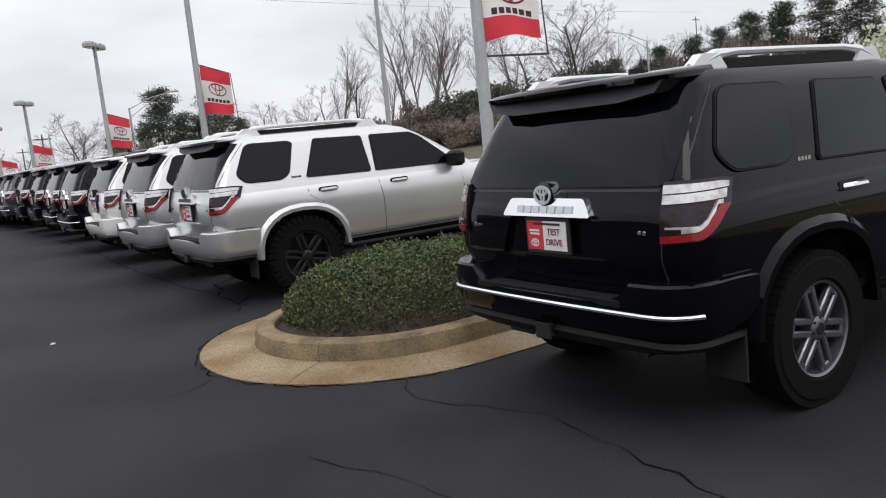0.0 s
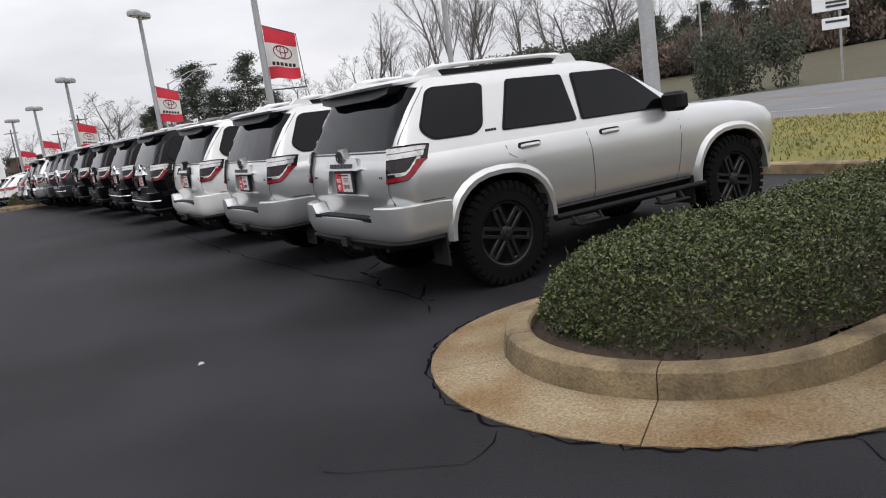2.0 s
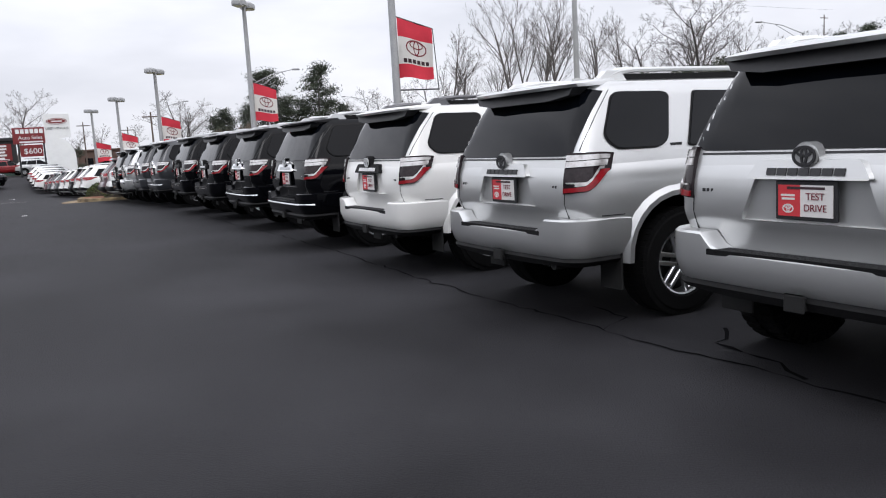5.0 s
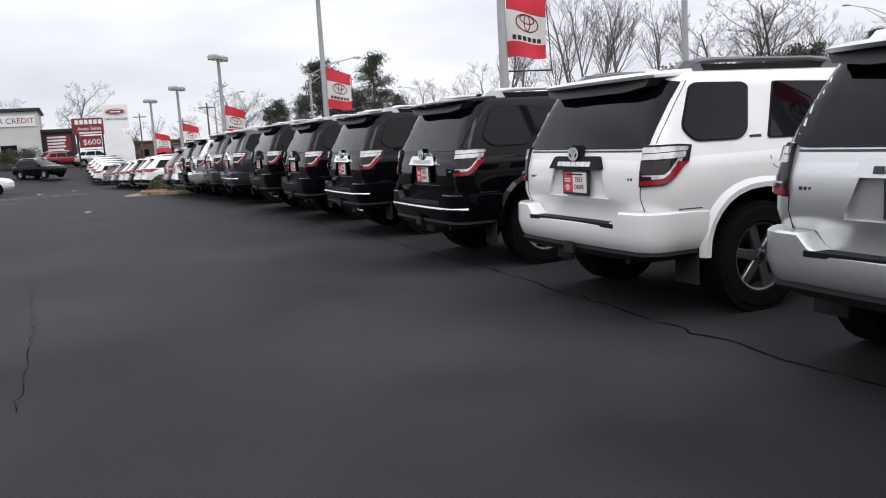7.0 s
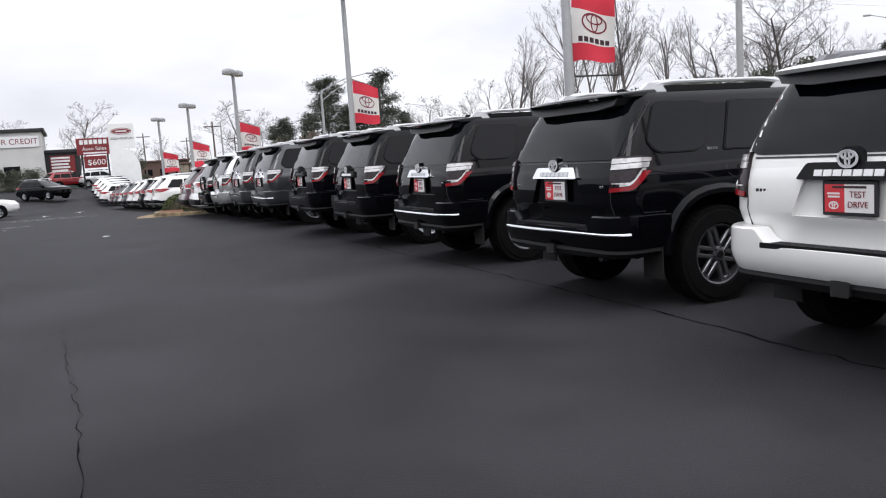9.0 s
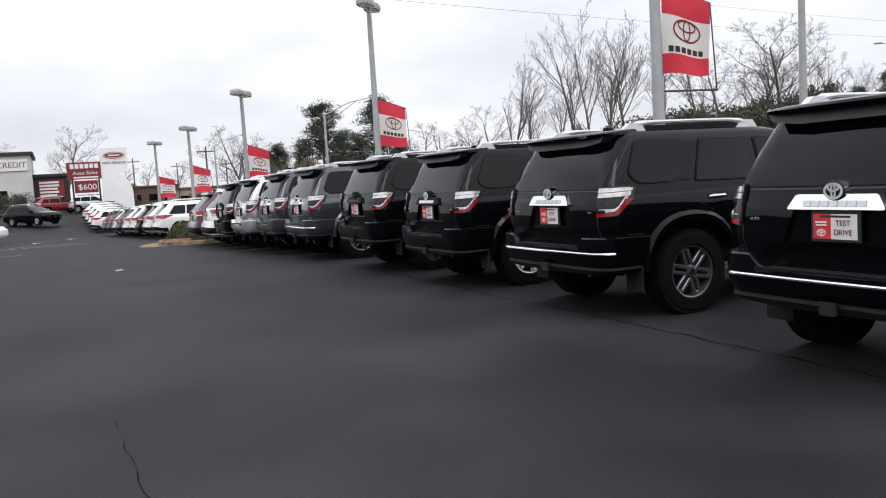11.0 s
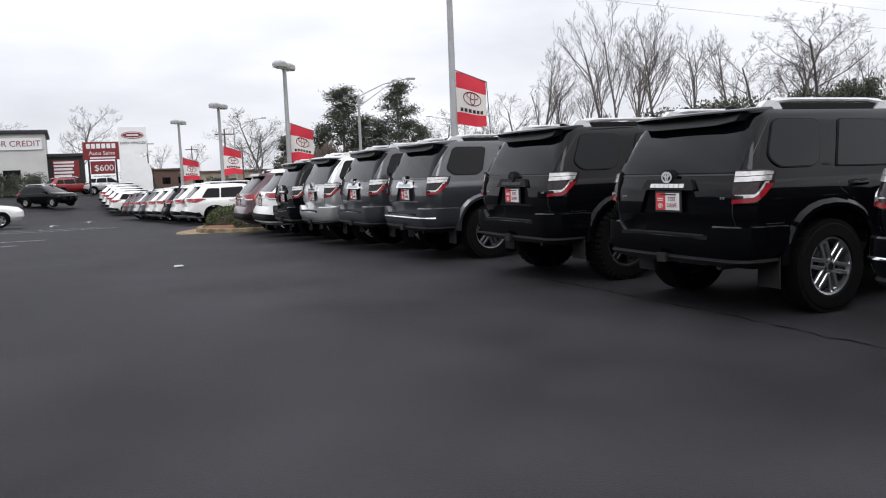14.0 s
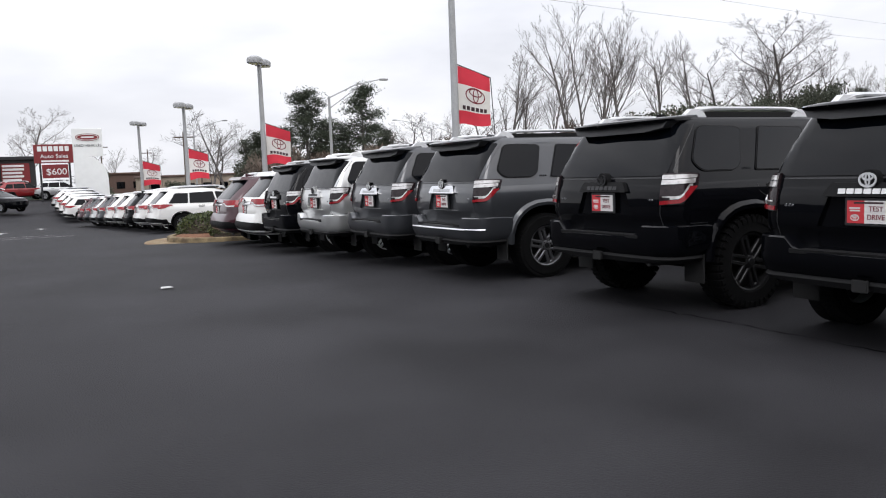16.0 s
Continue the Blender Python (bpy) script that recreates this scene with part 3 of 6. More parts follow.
def garnish_mesh(style):
    b = Build()
    out = rounded([(-0.345, 1.055), (0.345, 1.055), (0.285, 1.135), (-0.285, 1.135)], 0.02, 3)
    b.prism(out, lambda u, v, d: (0.078 + 0.03 * (u / 0.9) ** 2 + (v - 1.055) * 0.32 + d, u, v), 0.066)
    b.prism([(0.076 * math.cos(a), 1.132 + 0.082 * math.sin(a)) for a in (math.pi * k / 10 for k in range(11))], lambda u, v, d: (0.100 + d, u, v), 0.06)
    b.slot = 1
    for k, u in enumerate(np.linspace(-0.19, 0.19, 7)):  # raised lettering as plain bars
        shape = [(u - 0.0265, 1.072), (u + 0.0265, 1.072), (u + 0.0265, 1.102), (u - 0.0265, 1.102)]
        b.prism(shape, lambda p, v, d: (0.074 + 0.03 * (p / 0.9) ** 2 + (v - 1.055) * 0.32 + d, p, v), 0.012)
    return b.mesh("garnish", {"chrome": (CHROME, ALLOY), "silver": (PAINTS["silver"], SIGN_BLACK), "black": (TRIM, BADGE_WHITE), "blackout": (TRIM, SIGN_BLACK)}[style])


def emblem_mesh(mat, x, z, s, back=None):
    b = Build()
    b.prism([(s * 1.04 * math.cos(a), s * 0.74 * math.sin(a)) for a in (2 * math.pi * k / 24 for k in range(24))], lambda u, v, d: (x + d, u, z + v), 0.02)
    b.slot = 1
    for q in emblem_quads(0, 0, s, s * 0.20):
        b.prism(q, lambda u, v, d: (x - 0.006 + d, u, z + v), 0.012)
    return b.mesh("emblem", (back or TRIM, mat))


def plate_parts(parent, x, z):
    def frame_mesh():
        b = Build()
        b.box(x + 0.002, x + 0.02, -0.172, 0.172, z - 0.096, z + 0.092, 0.004)
        return b.mesh("plate_frame", (SIGN_BLACK,))
    def face_mesh():
        b = Build()
        b.box(x - 0.002, x + 0.006, -0.152, 0.025, z - 0.077, z + 0.072)
        b.slot = 1
        b.box(x - 0.002, x + 0.006, 0.025, 0.152, z - 0.077, z + 0.072)
        b.slot = 0
        b.box(x - 0.004, x - 0.0022, 0.055, 0.135, z + 0.018, z + 0.028)
        b.box(x - 0.004, x - 0.0022, 0.055, 0.130, z + 0.001, z + 0.011)
        for q in emblem_quads(0.094, z - 0.04, 0.032, 0.006):
            b.prism(q, lambda u, v, d: (x - 0.004 + d, u, v), 0.0015)
        b.slot = 2
        b.box(x - 0.004, x - 0.0022, -0.11, 0.10, z + 0.052, z + 0.064)
        return b.mesh("dealer_plate", (PLATE_WHITE, PLATE_RED, FLAG_BLACK))
    part("plate_frame", cached(("pf", x, z), frame_mesh), parent)
    part("dealer_plate", cached(("pl", x, z), face_mesh), parent, label="red and white dealer plate reading test drive")
    for word, dz in (("TEST", 0.018), ("DRIVE", -0.036)):
        t = part("plate_word", cached(("word", word), lambda: text_mesh("plate_word", word, 0.047, FLAG_INK, extrude=0.0008)), parent)
        t.matrix_basis = Matrix.Translation((x - 0.0045, -0.058, z + dz)) @ Matrix(((0, 0, -1, 0), (-1, 0, 0, 0), (0, 1, 0, 0), (0, 0, 0, 1)))


SIDE_WIN_A = [
    rounded([(0.41, 1.30), (0.50, 1.215), (0.88, 1.21), (0.97, 1.26), (1.08, 1.585), (1.03, 1.612), (0.62, 1.618), (0.56, 1.59)], 0.06),
    rounded([(1.16, 1.205), (1.92, 1.19), (1.90, 1.595), (1.34, 1.61)], 0.03),
    rounded([(2.00, 1.19), (3.08, 1.18), (3.02, 1.215), (2.66, 1.52), (2.54, 1.585), (2.03, 1.597)], 0.03)]
SIDE_WIN_B = [
    rounded([(0.66, 1.13), (1.34, 1.11), (1.38, 1.47), (0.92, 1.48)], 0.04),
    rounded([(1.42, 1.11), (2.40, 1.09), (2.30, 1.50), (1.46, 1.48)], 0.025),
    rounded([(2.47, 1.09), (3.62, 1.08), (2.80, 1.46), (2.40, 1.50)], 0.03)]


def side_strip(hull, b, pts, sgn, off, width=0.007):
    """A narrow gap line that follows the flank."""
    for (x0, z0), (x1, z1) in zip(pts, pts[1:]):
        n = max(1, int(abs(z1 - z0) / 0.06))
        for k in range(n):
            a, c = k / n, (k + 1) / n
            p, q = (x0 + (x1 - x0) * a, z0 + (z1 - z0) * a), (x0 + (x1 - x0) * c, z0 + (z1 - z0) * c)
            dx, dz = (width / 2, 0) if abs(z1 - z0) > abs(x1 - x0) else (0, width / 2)
            hull.side(b, [(p[0] - dx, p[1] - dz), (p[0] + dx, p[1] - dz) if dx else (q[0], q[1] - dz), (q[0] + dx, q[1] + dz), (q[0] - dx, q[1] + dz) if dx else (p[0], p[1] + dz)], sgn, off, 0.004)


def vehicle(kind, paint, label, x, y, yaw=0.0, wheel="sr5", garnish="chrome", strip="", knobs=False, steps=False, rails="silver", far=False, group="", badge=True):
    base = new("offroad_suv" if kind == "a" else "crossover_suv")
    tagged(base, label, "car", group)
    z0 = gz(x + 2, y)
    base.matrix_basis = pose(x, y, z0, 0, 0, yaw) @ Matrix.Diagonal((1, 0.97 if kind == "a" else 1, 1, 1))
    col = PAINTS[paint]
    low, top, axles = (LOW_A, TOP_A, AXLES_A) if kind == "a" else (LOW_B, TOP_B, AXLES_B)
    r = (0.415 if knobs else 0.388) if kind == "a" else 0.365
    lift = 0.02 if knobs else 0.0
    up = new("body", cached((kind, "body"), lambda: body_mesh(kind)))
    up.parent = base
    up.location.z = lift
    up.material_slots[0].link, up.material_slots[0].material = 'OBJECT', col

    def add(name, key, make, paint_it=None, lab=""):
        ob = part(name, cached((kind,) + key, make), base, paint_it, lab)
        ob.location.z = lift
        return ob

    # windows
    if kind == "a":
        rear = lambda b: TOP_A.patch(b, -0.775, 0.775, lambda s: 1.178 + 0.03 * smoothstep(0.70, 0.78, abs(s)), lambda s: 1.665 - 0.03 * smoothstep(0.60, 0.78, abs(s)), 0.006, 0.012, 26, 6)
    else:
        rear = lambda b: TOP_B.patch(b, -0.66, 0.66, lambda s: 1.13, lambda s: 1.56, 0.006, 0.012, 18, 6)
    add("rear_window", ("rw",), lambda: rear(Build()).mesh("rear_window", (GLASS_TINT,)))
    wins = SIDE_WIN_A if kind == "a" else SIDE_WIN_B
    for sgn in (-1, 1):
        for i, poly in enumerate(wins):
            def surround():
                b = Build()
                cx, cz = sum(p[0] for p in poly) / len(poly), sum(p[1] for p in poly) / len(poly)
                top.side(b, [(cx + (u - cx) * 1.03, cz + (v - cz) * 1.045) for u, v in poly], sgn, 0.011, 0.03)
                return b.mesh("window_seal", (TRIM,), 30)
            add("window_seal", ("ws", i, sgn), surround)
            add("side_window", ("sw", i, sgn), lambda: top.side(Build(), poly, sgn, 0.015, 0.03).mesh("side_window", (GLASS_TINT,), 30))

    def windshield():
        b = Build()
        rows = [(z, lerp_table(top.w, z)) for z in np.linspace(top.zs[1] + 0.02, top.zs[-3] - 0.02, 7)]
        vs, fs = [], []
        for z, w in rows:
            xf = lerp_table(top.xf, z)
            for k in range(9):
                yy = (w - 0.10) * (k / 4 - 1)
                vs.append((xf + 0.012 - 0.10 * (yy / w) ** 2 + 0.045, yy, z))
        for q in range(6):
            for k in range(8):
                a = q * 9 + k
                fs.append((a, a + 1, a + 10, a + 9))
        return b.add(vs, fs).mesh("windshield", (GLASS_TINT,))
    add("windshield", ("wsh",), windshield)

    # tail
    for sgn in (-1, 1):
        add("tail_lamp", ("tl", sgn), lambda: tail_lamp_mesh(kind, sgn), None, "clear and red tail lamp")
    if kind == "a":
        def spoiler():
            b = Build()
            plan = [(0.215, 0.0), (0.22, 0.35), (0.245, 0.60), (0.30, 0.685), (0.46, 0.70), (0.80, 0.60), (0.80, 0.0)]
            plan = plan + [(u, -v) for u, v in plan[-2:0:-1]]
            n = len(plan)
            vs = [(u + 0.02, v, 1.668 + 0.05 * (u - 0.2)) for u, v in plan] + [(u, v, 1.692 + 0.055 * (u - 0.2)) for u, v in plan]
            vs += [(u + 0.012, v * 0.985, 1.712 + 0.085 * (u - 0.2) - 0.012 * (v / 0.7) ** 2) for u, v in plan]
            vs += [(u + 0.06, v * 0.9, 1.726 + 0.08 * (u - 0.2) - 0.01 * (v / 0.7) ** 2) for u, v in plan]
            fs = [tuple(range(n)), tuple(range(4 * n - 1, 3 * n - 1, -1))]
            for q in range(3):
                fs += [(q * n + i, q * n + n + i, q * n + n + (i + 1) % n, q * n + (i + 1) % n) for i in range(n)]
            return b.add(vs, fs).mesh("spoiler", (PAINTS["silver"],), 40)
        add("spoiler", ("sp",), spoiler, col)

        def spoiler_under():
            b = Build()
            b.prism([(-0.62, 1.615), (-0.40, 1.585), (0.40, 1.585), (0.62, 1.615), (0.66, 1.675), (-0.66, 1.675)], lambda u, v, d: (0.255 + (v - 1.60) * 0.15 + 0.03 * (u / 0.66) ** 2 + d, u, v), 0.16)
            return b.mesh("spoiler_underside", (SIGN_BLACK,), 30)
        add("spoiler_underside", ("spu",), spoiler_under)

        def bumper():
            b = Build()
            def sec(s):
                t = 0.665 + 0.095 * smoothstep(0.50, 0.62, s) - 0.03 * smoothstep(1.2, 1.6, s)
                return [(-0.12, t), (-0.015, t), (0.0, t - 0.012), (0.004, 0.60), (-0.012, 0.545), (-0.03, 0.50), (-0.06, 0.47), (-0.14, 0.455)]
            BUMP_A.sweep(b, 0.6, 1.36, sec, 40)
            return b.mesh("bumper", (PAINTS["silver"],), 32)
        add("bumper", ("bm",), bumper, col)

        def pad():
            b = Build()
            for k in range(5):
                b.box(0.02 + 0.022 * k, 0.036 + 0.022 * k, -0.56, 0.56, 0.664, 0.674, 0.002)
            b.box(0.022, 0.16, -0.565, 0.565, 0.640, 0.668, 0.003)
            return b.mesh("step_pad", (TRIM,))
        add("step_pad", ("pad",), pad)

        def valance():
            b = Build()
            BUMP_A.sweep(b, 0.6, 1.28, lambda s: [(-0.055, 0.50), (-0.03, 0.46), (-0.05, 0.40 + 0.03 * smoothstep(0.4, 0.9, s)), (-0.14, 0.39), (-0.16, 0.50)], 36)
            b.slot = 1
            b.box(0.02, 0.5, -0.045, 0.045, 0.40, 0.49, 0.008)
            b.box(0.012, 0.03, -0.06, 0.06, 0.39, 0.50, 0.008)
            b.tube([(0.10, -0.62, 0.40), (0.5, -0.62, 0.40), (0.9, -0.55, 0.42)], 0.032, 10)
            b.tube([(0.55, -0.5, 0.42), (0.55, 0.45, 0.42)], 0.10, 12)
            return b.mesh("hitch_and_valance", (TRIM, UNDER))
        add("hitch_and_valance", ("val",), valance)
        if strip:
            def chrome_strip():
                b = Build()
                BUMP_A.sweep(b, 0.6, 0.98, lambda s: [(-0.01, 0.628), (0.009, 0.625), (0.017, 0.617), (0.018, 0.608), (0.010, 0.602), (-0.01, 0.600)], 30)
                return b.mesh("bumper_strip", (CHROME,))
            add("bumper_strip", ("st",), chrome_strip, None, "bright chrome bumper strip")
        add("garnish", ("ga", garnish), lambda: garnish_mesh(garnish))
        em = RAIL if garnish in ("chrome", "black") else SIGN_BLACK
        back = PAINTS["silver"] if garnish == "silver" else TRIM
        add("emblem", ("em", em.name, back.name), lambda: emblem_mesh(em, 0.090, 1.152, 0.066, back))
        holder = new("plate_mount", cached(("a", "pm"), lambda: Build().box(0.11, 0.16, -0.10, 0.10, 0.90, 1.00, 0.006).mesh("plate_mount", (TRIM,))))
        holder.parent, holder.location.z = base, lift
        plate_parts(holder, 0.096, 0.957)
        if badge:
            def badges():
                b = Build()
                for u, v, h in ((-0.66, 0.985, 0.02), (0.60, 0.985, 0.02)):
                    for k in range(3):
                        b.box(0.122, 0.133, u + 0.03 * k, u + 0.03 * k + 0.022, v - h / 2, v + h / 2, 0.002)
                for sgn in (-1, 1):
                    for k in range(4):
                        yy = sgn * (lerp_table(TOP_A.w, 1.215) + 0.002)
                        b.box(0.99 + 0.028 * k, 1.01 + 0.028 * k, yy - 0.004, yy + 0.004, 1.205, 1.225)
                return b.mesh("badge", (SIGN_BLACK if paint in ("silver", "white") else CHROME,))
            tagged(add("badge", ("bd", paint in ("silver", "white")), badges), kind="stuff")
        # gaps round the tailgate
        def gap():
            b = Build()
            for sgn in (-1, 1):
                LOW_A.patch(b, sgn * 0.745, sgn * 0.752, lambda s: 0.70, lambda s: 0.952, 0.0025, 0.006, 1, 6)
                TOP_A.patch(b, sgn * 0.815, sgn * 0.822, lambda s: 1.21, lambda s: 1.64, 0.0025, 0.006, 1, 8)
            TOP_A.patch(b, -0.72, 0.72, lambda s: 1.158, lambda s: 1.168, 0.003, 0.006, 16, 1)
            for sgn in (-1, 1):
                side_strip(LOW_A, b, [(1.12, 1.15), (1.15, 1.02), (1.30, 0.93)], sgn, 0.0015)
                side_strip(LOW_A, b, [(1.98, 1.15), (2.02, 0.90), (2.03, 0.50)], sgn, 0.0015)
                side_strip(LOW_A, b, [(3.10, 1.14), (3.12, 0.90), (3.06, 0.50)], sgn, 0.0015)
                side_strip(LOW_A, b, [(0.30, 0.775), (0.50, 0.770)], sgn, 0.0015)
                side_strip(LOW_A, b, [(1.56, 0.50), (3.22, 0.50)], sgn, 0.0015)
            return b.mesh("panel_gap", (SIGN_BLACK,), 30)
        tagged(add("panel_gap", ("gap",), gap), kind="stuff")
    else:
        def trim_low():
            b = Build()
            LOW_B.patch(b, -1.35, 1.35, lambda s: 0.36, lambda s: 0.60 - 0.06 * smoothstep(0.8, 1.2, abs(s)), 0.012, 0.05, 30, 3)
            for sgn in (-1, 1):
                LOW_B.side(b, [(1.55, 0.33), (3.50, 0.33), (3.50, 0.42), (1.55, 0.42)], sgn, 0.02, 0.03)
            return b.mesh("lower_cladding", (TRIM,))
        add("lower_cladding", ("cl",), trim_low)
        def roof_lip():
            b = Build()
            b.prism([(-0.60, 1.575), (0.60, 1.575), (0.56, 1.645), (-0.56, 1.645)], lambda u, v, d: (0.42 + (v - 1.575) * 1.2 + 0.06 * (u / 0.6) ** 2 + d, u, v), 0.4)
            return b.mesh("spoiler", (PAINTS["silver"],))
        add("spoiler", ("sp",), roof_lip, col)
        def band():
            b = Build()
            LOW_B.patch(b, -0.42, 0.42, lambda s: 0.985, lambda s: 1.015, 0.014, 0.02, 12, 1)
            return b.mesh("garnish", (CHROME,))
        add("garnish", ("ga",), band)
        add("emblem", ("em",), lambda: emblem_mesh(CHROME, 0.048, 1.055, 0.06))
        holder = new("plate_mount", cached(("pmb",), lambda: Build().box(0.06, 0.14, -0.10, 0.10, 0.82, 0.92, 0.006).mesh("plate_mount", (TRIM,))))
        holder.parent = base
        plate_parts(holder, 0.045, 0.875)

    # flanks
    def flare(ax_, sg_):
        b = Build()
        for ax in (ax_,):
            r0, zc = (0.475, 0.40) if kind == "a" else (0.415, 0.36)
            inner = arch_outline(ax, r0, zc)[1:-1]
            outer = arch_outline(ax, r0 + (0.075 if kind == "a" else 0.035), zc)[1:-1]
            for sgn in (sg_,):
                vs, fs = [], []
                for (u0, v0), (u1, v1) in zip(inner, outer):
                    wi, wo = lerp_table(low.w, v0), lerp_table(low.w, v1)
                    o = 0.032 if kind == "a" else 0.015
                    vs += [(u0, sgn * (wi - 0.10), v0), (u0, sgn * (max(wi, 0.915) + o), v0), (u1 * 0.5 + u0 * 0.5, sgn * (max(wo, 0.915) + o), v1 * 0.5 + v0 * 0.5), (u1, sgn * (wo + 0.002), v1), (u1, sgn * (wo - 0.03), v1)]
                for k in range(len(inner) - 1):
                    for q in range(4):
                        a = k * 5 + q
                        fs.append((a, a + 1, a + 6, a + 5) if sgn > 0 else (a + 1, a, a + 5, a + 6))
                b.add(vs, fs)
        return b.mesh("wheel_arch", (PAINTS["silver"] if kind == "a" else TRIM,), 40)
    for ax in axles:
        for sg in (-1, 1):
            add("wheel_arch", ("fl", ax, sg), lambda: flare(ax, sg), col if kind == "a" else None)

    def handles(sg_, hx_):
        b = Build()
        for sgn in (sg_,):
            for hx in (hx_,):
                zz = 1.06 if kind == "a" else 0.98
                w = lerp_table(low.w, zz)
                b.slot = 1
                b.prism(rounded([(hx - 0.03, zz - 0.035), (hx + 0.20, zz - 0.035), (hx + 0.20, zz + 0.03), (hx - 0.03, zz + 0.03)], 0.03), lambda u, v, d: (u, sgn * (w + 0.004 - d), v), 0.01)
                b.slot = 0
                b.tube([(hx, sgn * (w + 0.004), zz), (hx + 0.02, sgn * (w + 0.035), zz + 0.004), (hx + 0.15, sgn * (w + 0.035), zz + 0.004), (hx + 0.18, sgn * (w + 0.004), zz)], 0.016, 8)
        return b.mesh("door_handle", (PAINTS["silver"], UNDER))
    for sg in (-1, 1):
        for hx in ((1.28, 2.16) if kind == "a" else (1.75, 2.62)):
            add("door_handle", ("hd", sg, hx), lambda: handles(sg, hx), CHROME if strip else col)

    def mirrors(sg_):
        b = Build()
        for sgn in (sg_,):
            xx = 2.98 if kind == "a" else 3.3
            zz = 1.22 if kind == "a" else 1.14
            m = Matrix.Translation((xx, sgn * 1.01, zz))
            b.box(-0.07, 0.07, -0.12, 0.12, -0.085, 0.085, 0.03, m)
            b.box(-0.03, 0.04, -0.20, -0.06, -0.07, -0.03, 0.01, m @ (Matrix.Identity(4) if sgn > 0 else Matrix.Rotation(math.pi, 4, 'Z')))
        return b.mesh("mirror", (TRIM,))
    for sg in (-1, 1):
        add("mirror", ("mi", sg), lambda: mirrors(sg))

    def under():
        b = Build()
        b.box(0.55, 4.5, -0.62, 0.62, 0.34, 0.50, 0.03)
        for ax in axles:
            b.tube([(ax, -0.75, 0.37), (ax, 0.75, 0.37)], 0.055, 8)
            b.tube([(ax, -0.1, 0.36), (ax, 0.14, 0.36)], 0.13, 10)
        for sgn in (-1, 1):
            b.box(axles[0] - 0.56, axles[0] - 0.545, sgn * 0.78 - 0.12, sgn * 0.78 + 0.12, 0.16, 0.52, 0.004)
            b.box(axles[1] - 0.56, axles[1] - 0.545, sgn * 0.78 - 0.12, sgn * 0.78 + 0.12, 0.18, 0.50, 0.004)
        return b.mesh("underbody", (UNDER,))
    add("underbody", ("ub",), under)
    if kind == "a":
        def sill(sg_):
            b = Build()
            for sgn in (sg_,):
                LOW_A.side(b, [(1.56, 0.40), (3.30, 0.40), (3.30, 0.475), (1.56, 0.475)], sgn, 0.02, 0.06)
            return b.mesh("sill", (TRIM,))
        for sg in (-1, 1):
            add("sill", ("si", sg), lambda: sill(sg))
        if steps:
            def side_step(sg_):
                b = Build()
                for sgn in (sg_,):
                    b.tube([(1.52, sgn * 0.96, 0.40), (3.34, sgn * 0.96, 0.40)], 0.035, 10)
                    for sx in (1.66, 2.66):
                        b.box(sx, sx + 0.34, sgn * 1.03 - 0.07, sgn * 1.03 + 0.07, 0.30, 0.32, 0.006)
                        b.tube([(sx + 0.02, sgn * 0.96, 0.40), (sx + 0.03, sgn * 1.03, 0.31)], 0.018, 6)
                        b.tube([(sx + 0.32, sgn * 0.96, 0.40), (sx + 0.31, sgn * 1.03, 0.31)], 0.018, 6)
                return b.mesh("side_step", (TRIM,))
            for sg in (-1, 1):
                add("side_step", ("ss", sg), lambda: side_step(sg))

    def rail(sg_):
        b = Build()
        for sgn in (sg_,):
            x0, x1, zt = (0.66, 2.06, 1.815) if kind == "a" else (0.95, 2.7, 1.73)
            w = 0.60 if kind == "a" else 0.52
            pts = [(x0 - 0.10, sgn * w, zt - 0.09), (x0 + 0.08, sgn * w, zt - 0.02), (x0 + 0.22, sgn * w, zt - 0.004), ((x0 + x1) / 2, sgn * w, zt), (x1 - 0.22, sgn * w, zt - 0.004), (x1 - 0.06, sgn * w, zt - 0.025), (x1 + 0.14, sgn * w, zt - 0.11)]
            b.slot = 0
            b.tube(pts, [0.028, 0.034, 0.026, 0.024, 0.026, 0.034, 0.028], 8)
            for xx in (x0 - 0.02, x1 - 0.02):
                b.prism([(xx - 0.12, zt - 0.10), (xx + 0.16, zt - 0.10), (xx + 0.10, zt - 0.012), (xx - 0.02, zt - 0.012)], lambda u, v, d: (u, sgn * w - 0.03 + d, v), 0.06)
            b.slot = 1
            b.prism([(x0 + 0.1, zt - 0.10), (x1 - 0.1, zt - 0.10), (x1 - 0.1, zt - 0.04), (x0 + 0.1, zt - 0.04)], lambda u, v, d: (u, sgn * w - 0.012 + d, v), 0.024)
        return b.mesh("roof_rail", ({"silver": RAIL, "white": WHITE_PAINT, "dark": RIM_GREY}[rails], TRIM))
    for sg in (-1, 1):
        add("roof_rail", ("rr", rails, sg), lambda: rail(sg))

    def fin():
        b = Build()
        z = 1.745 if kind == "a" else 1.66
        b.prism([(0.78, z), (1.00, z), (0.98, z + 0.02), (0.82, z + 0.06), (0.79, z + 0.055)], lambda u, v, d: (u, -0.015 + d, v), 0.03)
        return b.mesh("antenna_fin", (PAINTS["silver"],))
    add("antenna_fin", ("fin",), fin, col)

    # wheels
    for ax in axles:
        for sgn in (-1, 1):
            hub = new("wheel", cached(("tyre", wheel, r, knobs), lambda: wheel_meshes(wheel, r, knobs)[0]))
            hub.parent = base
            hub.matrix_basis = pose(ax, sgn * 0.80, r, 0, 0, 0 if sgn < 0 else 180)
            rim = new("rim", cached(("rim", wheel, r, knobs), lambda: wheel_meshes(wheel, r, knobs)[1]))
            rim.parent = hub
    return base


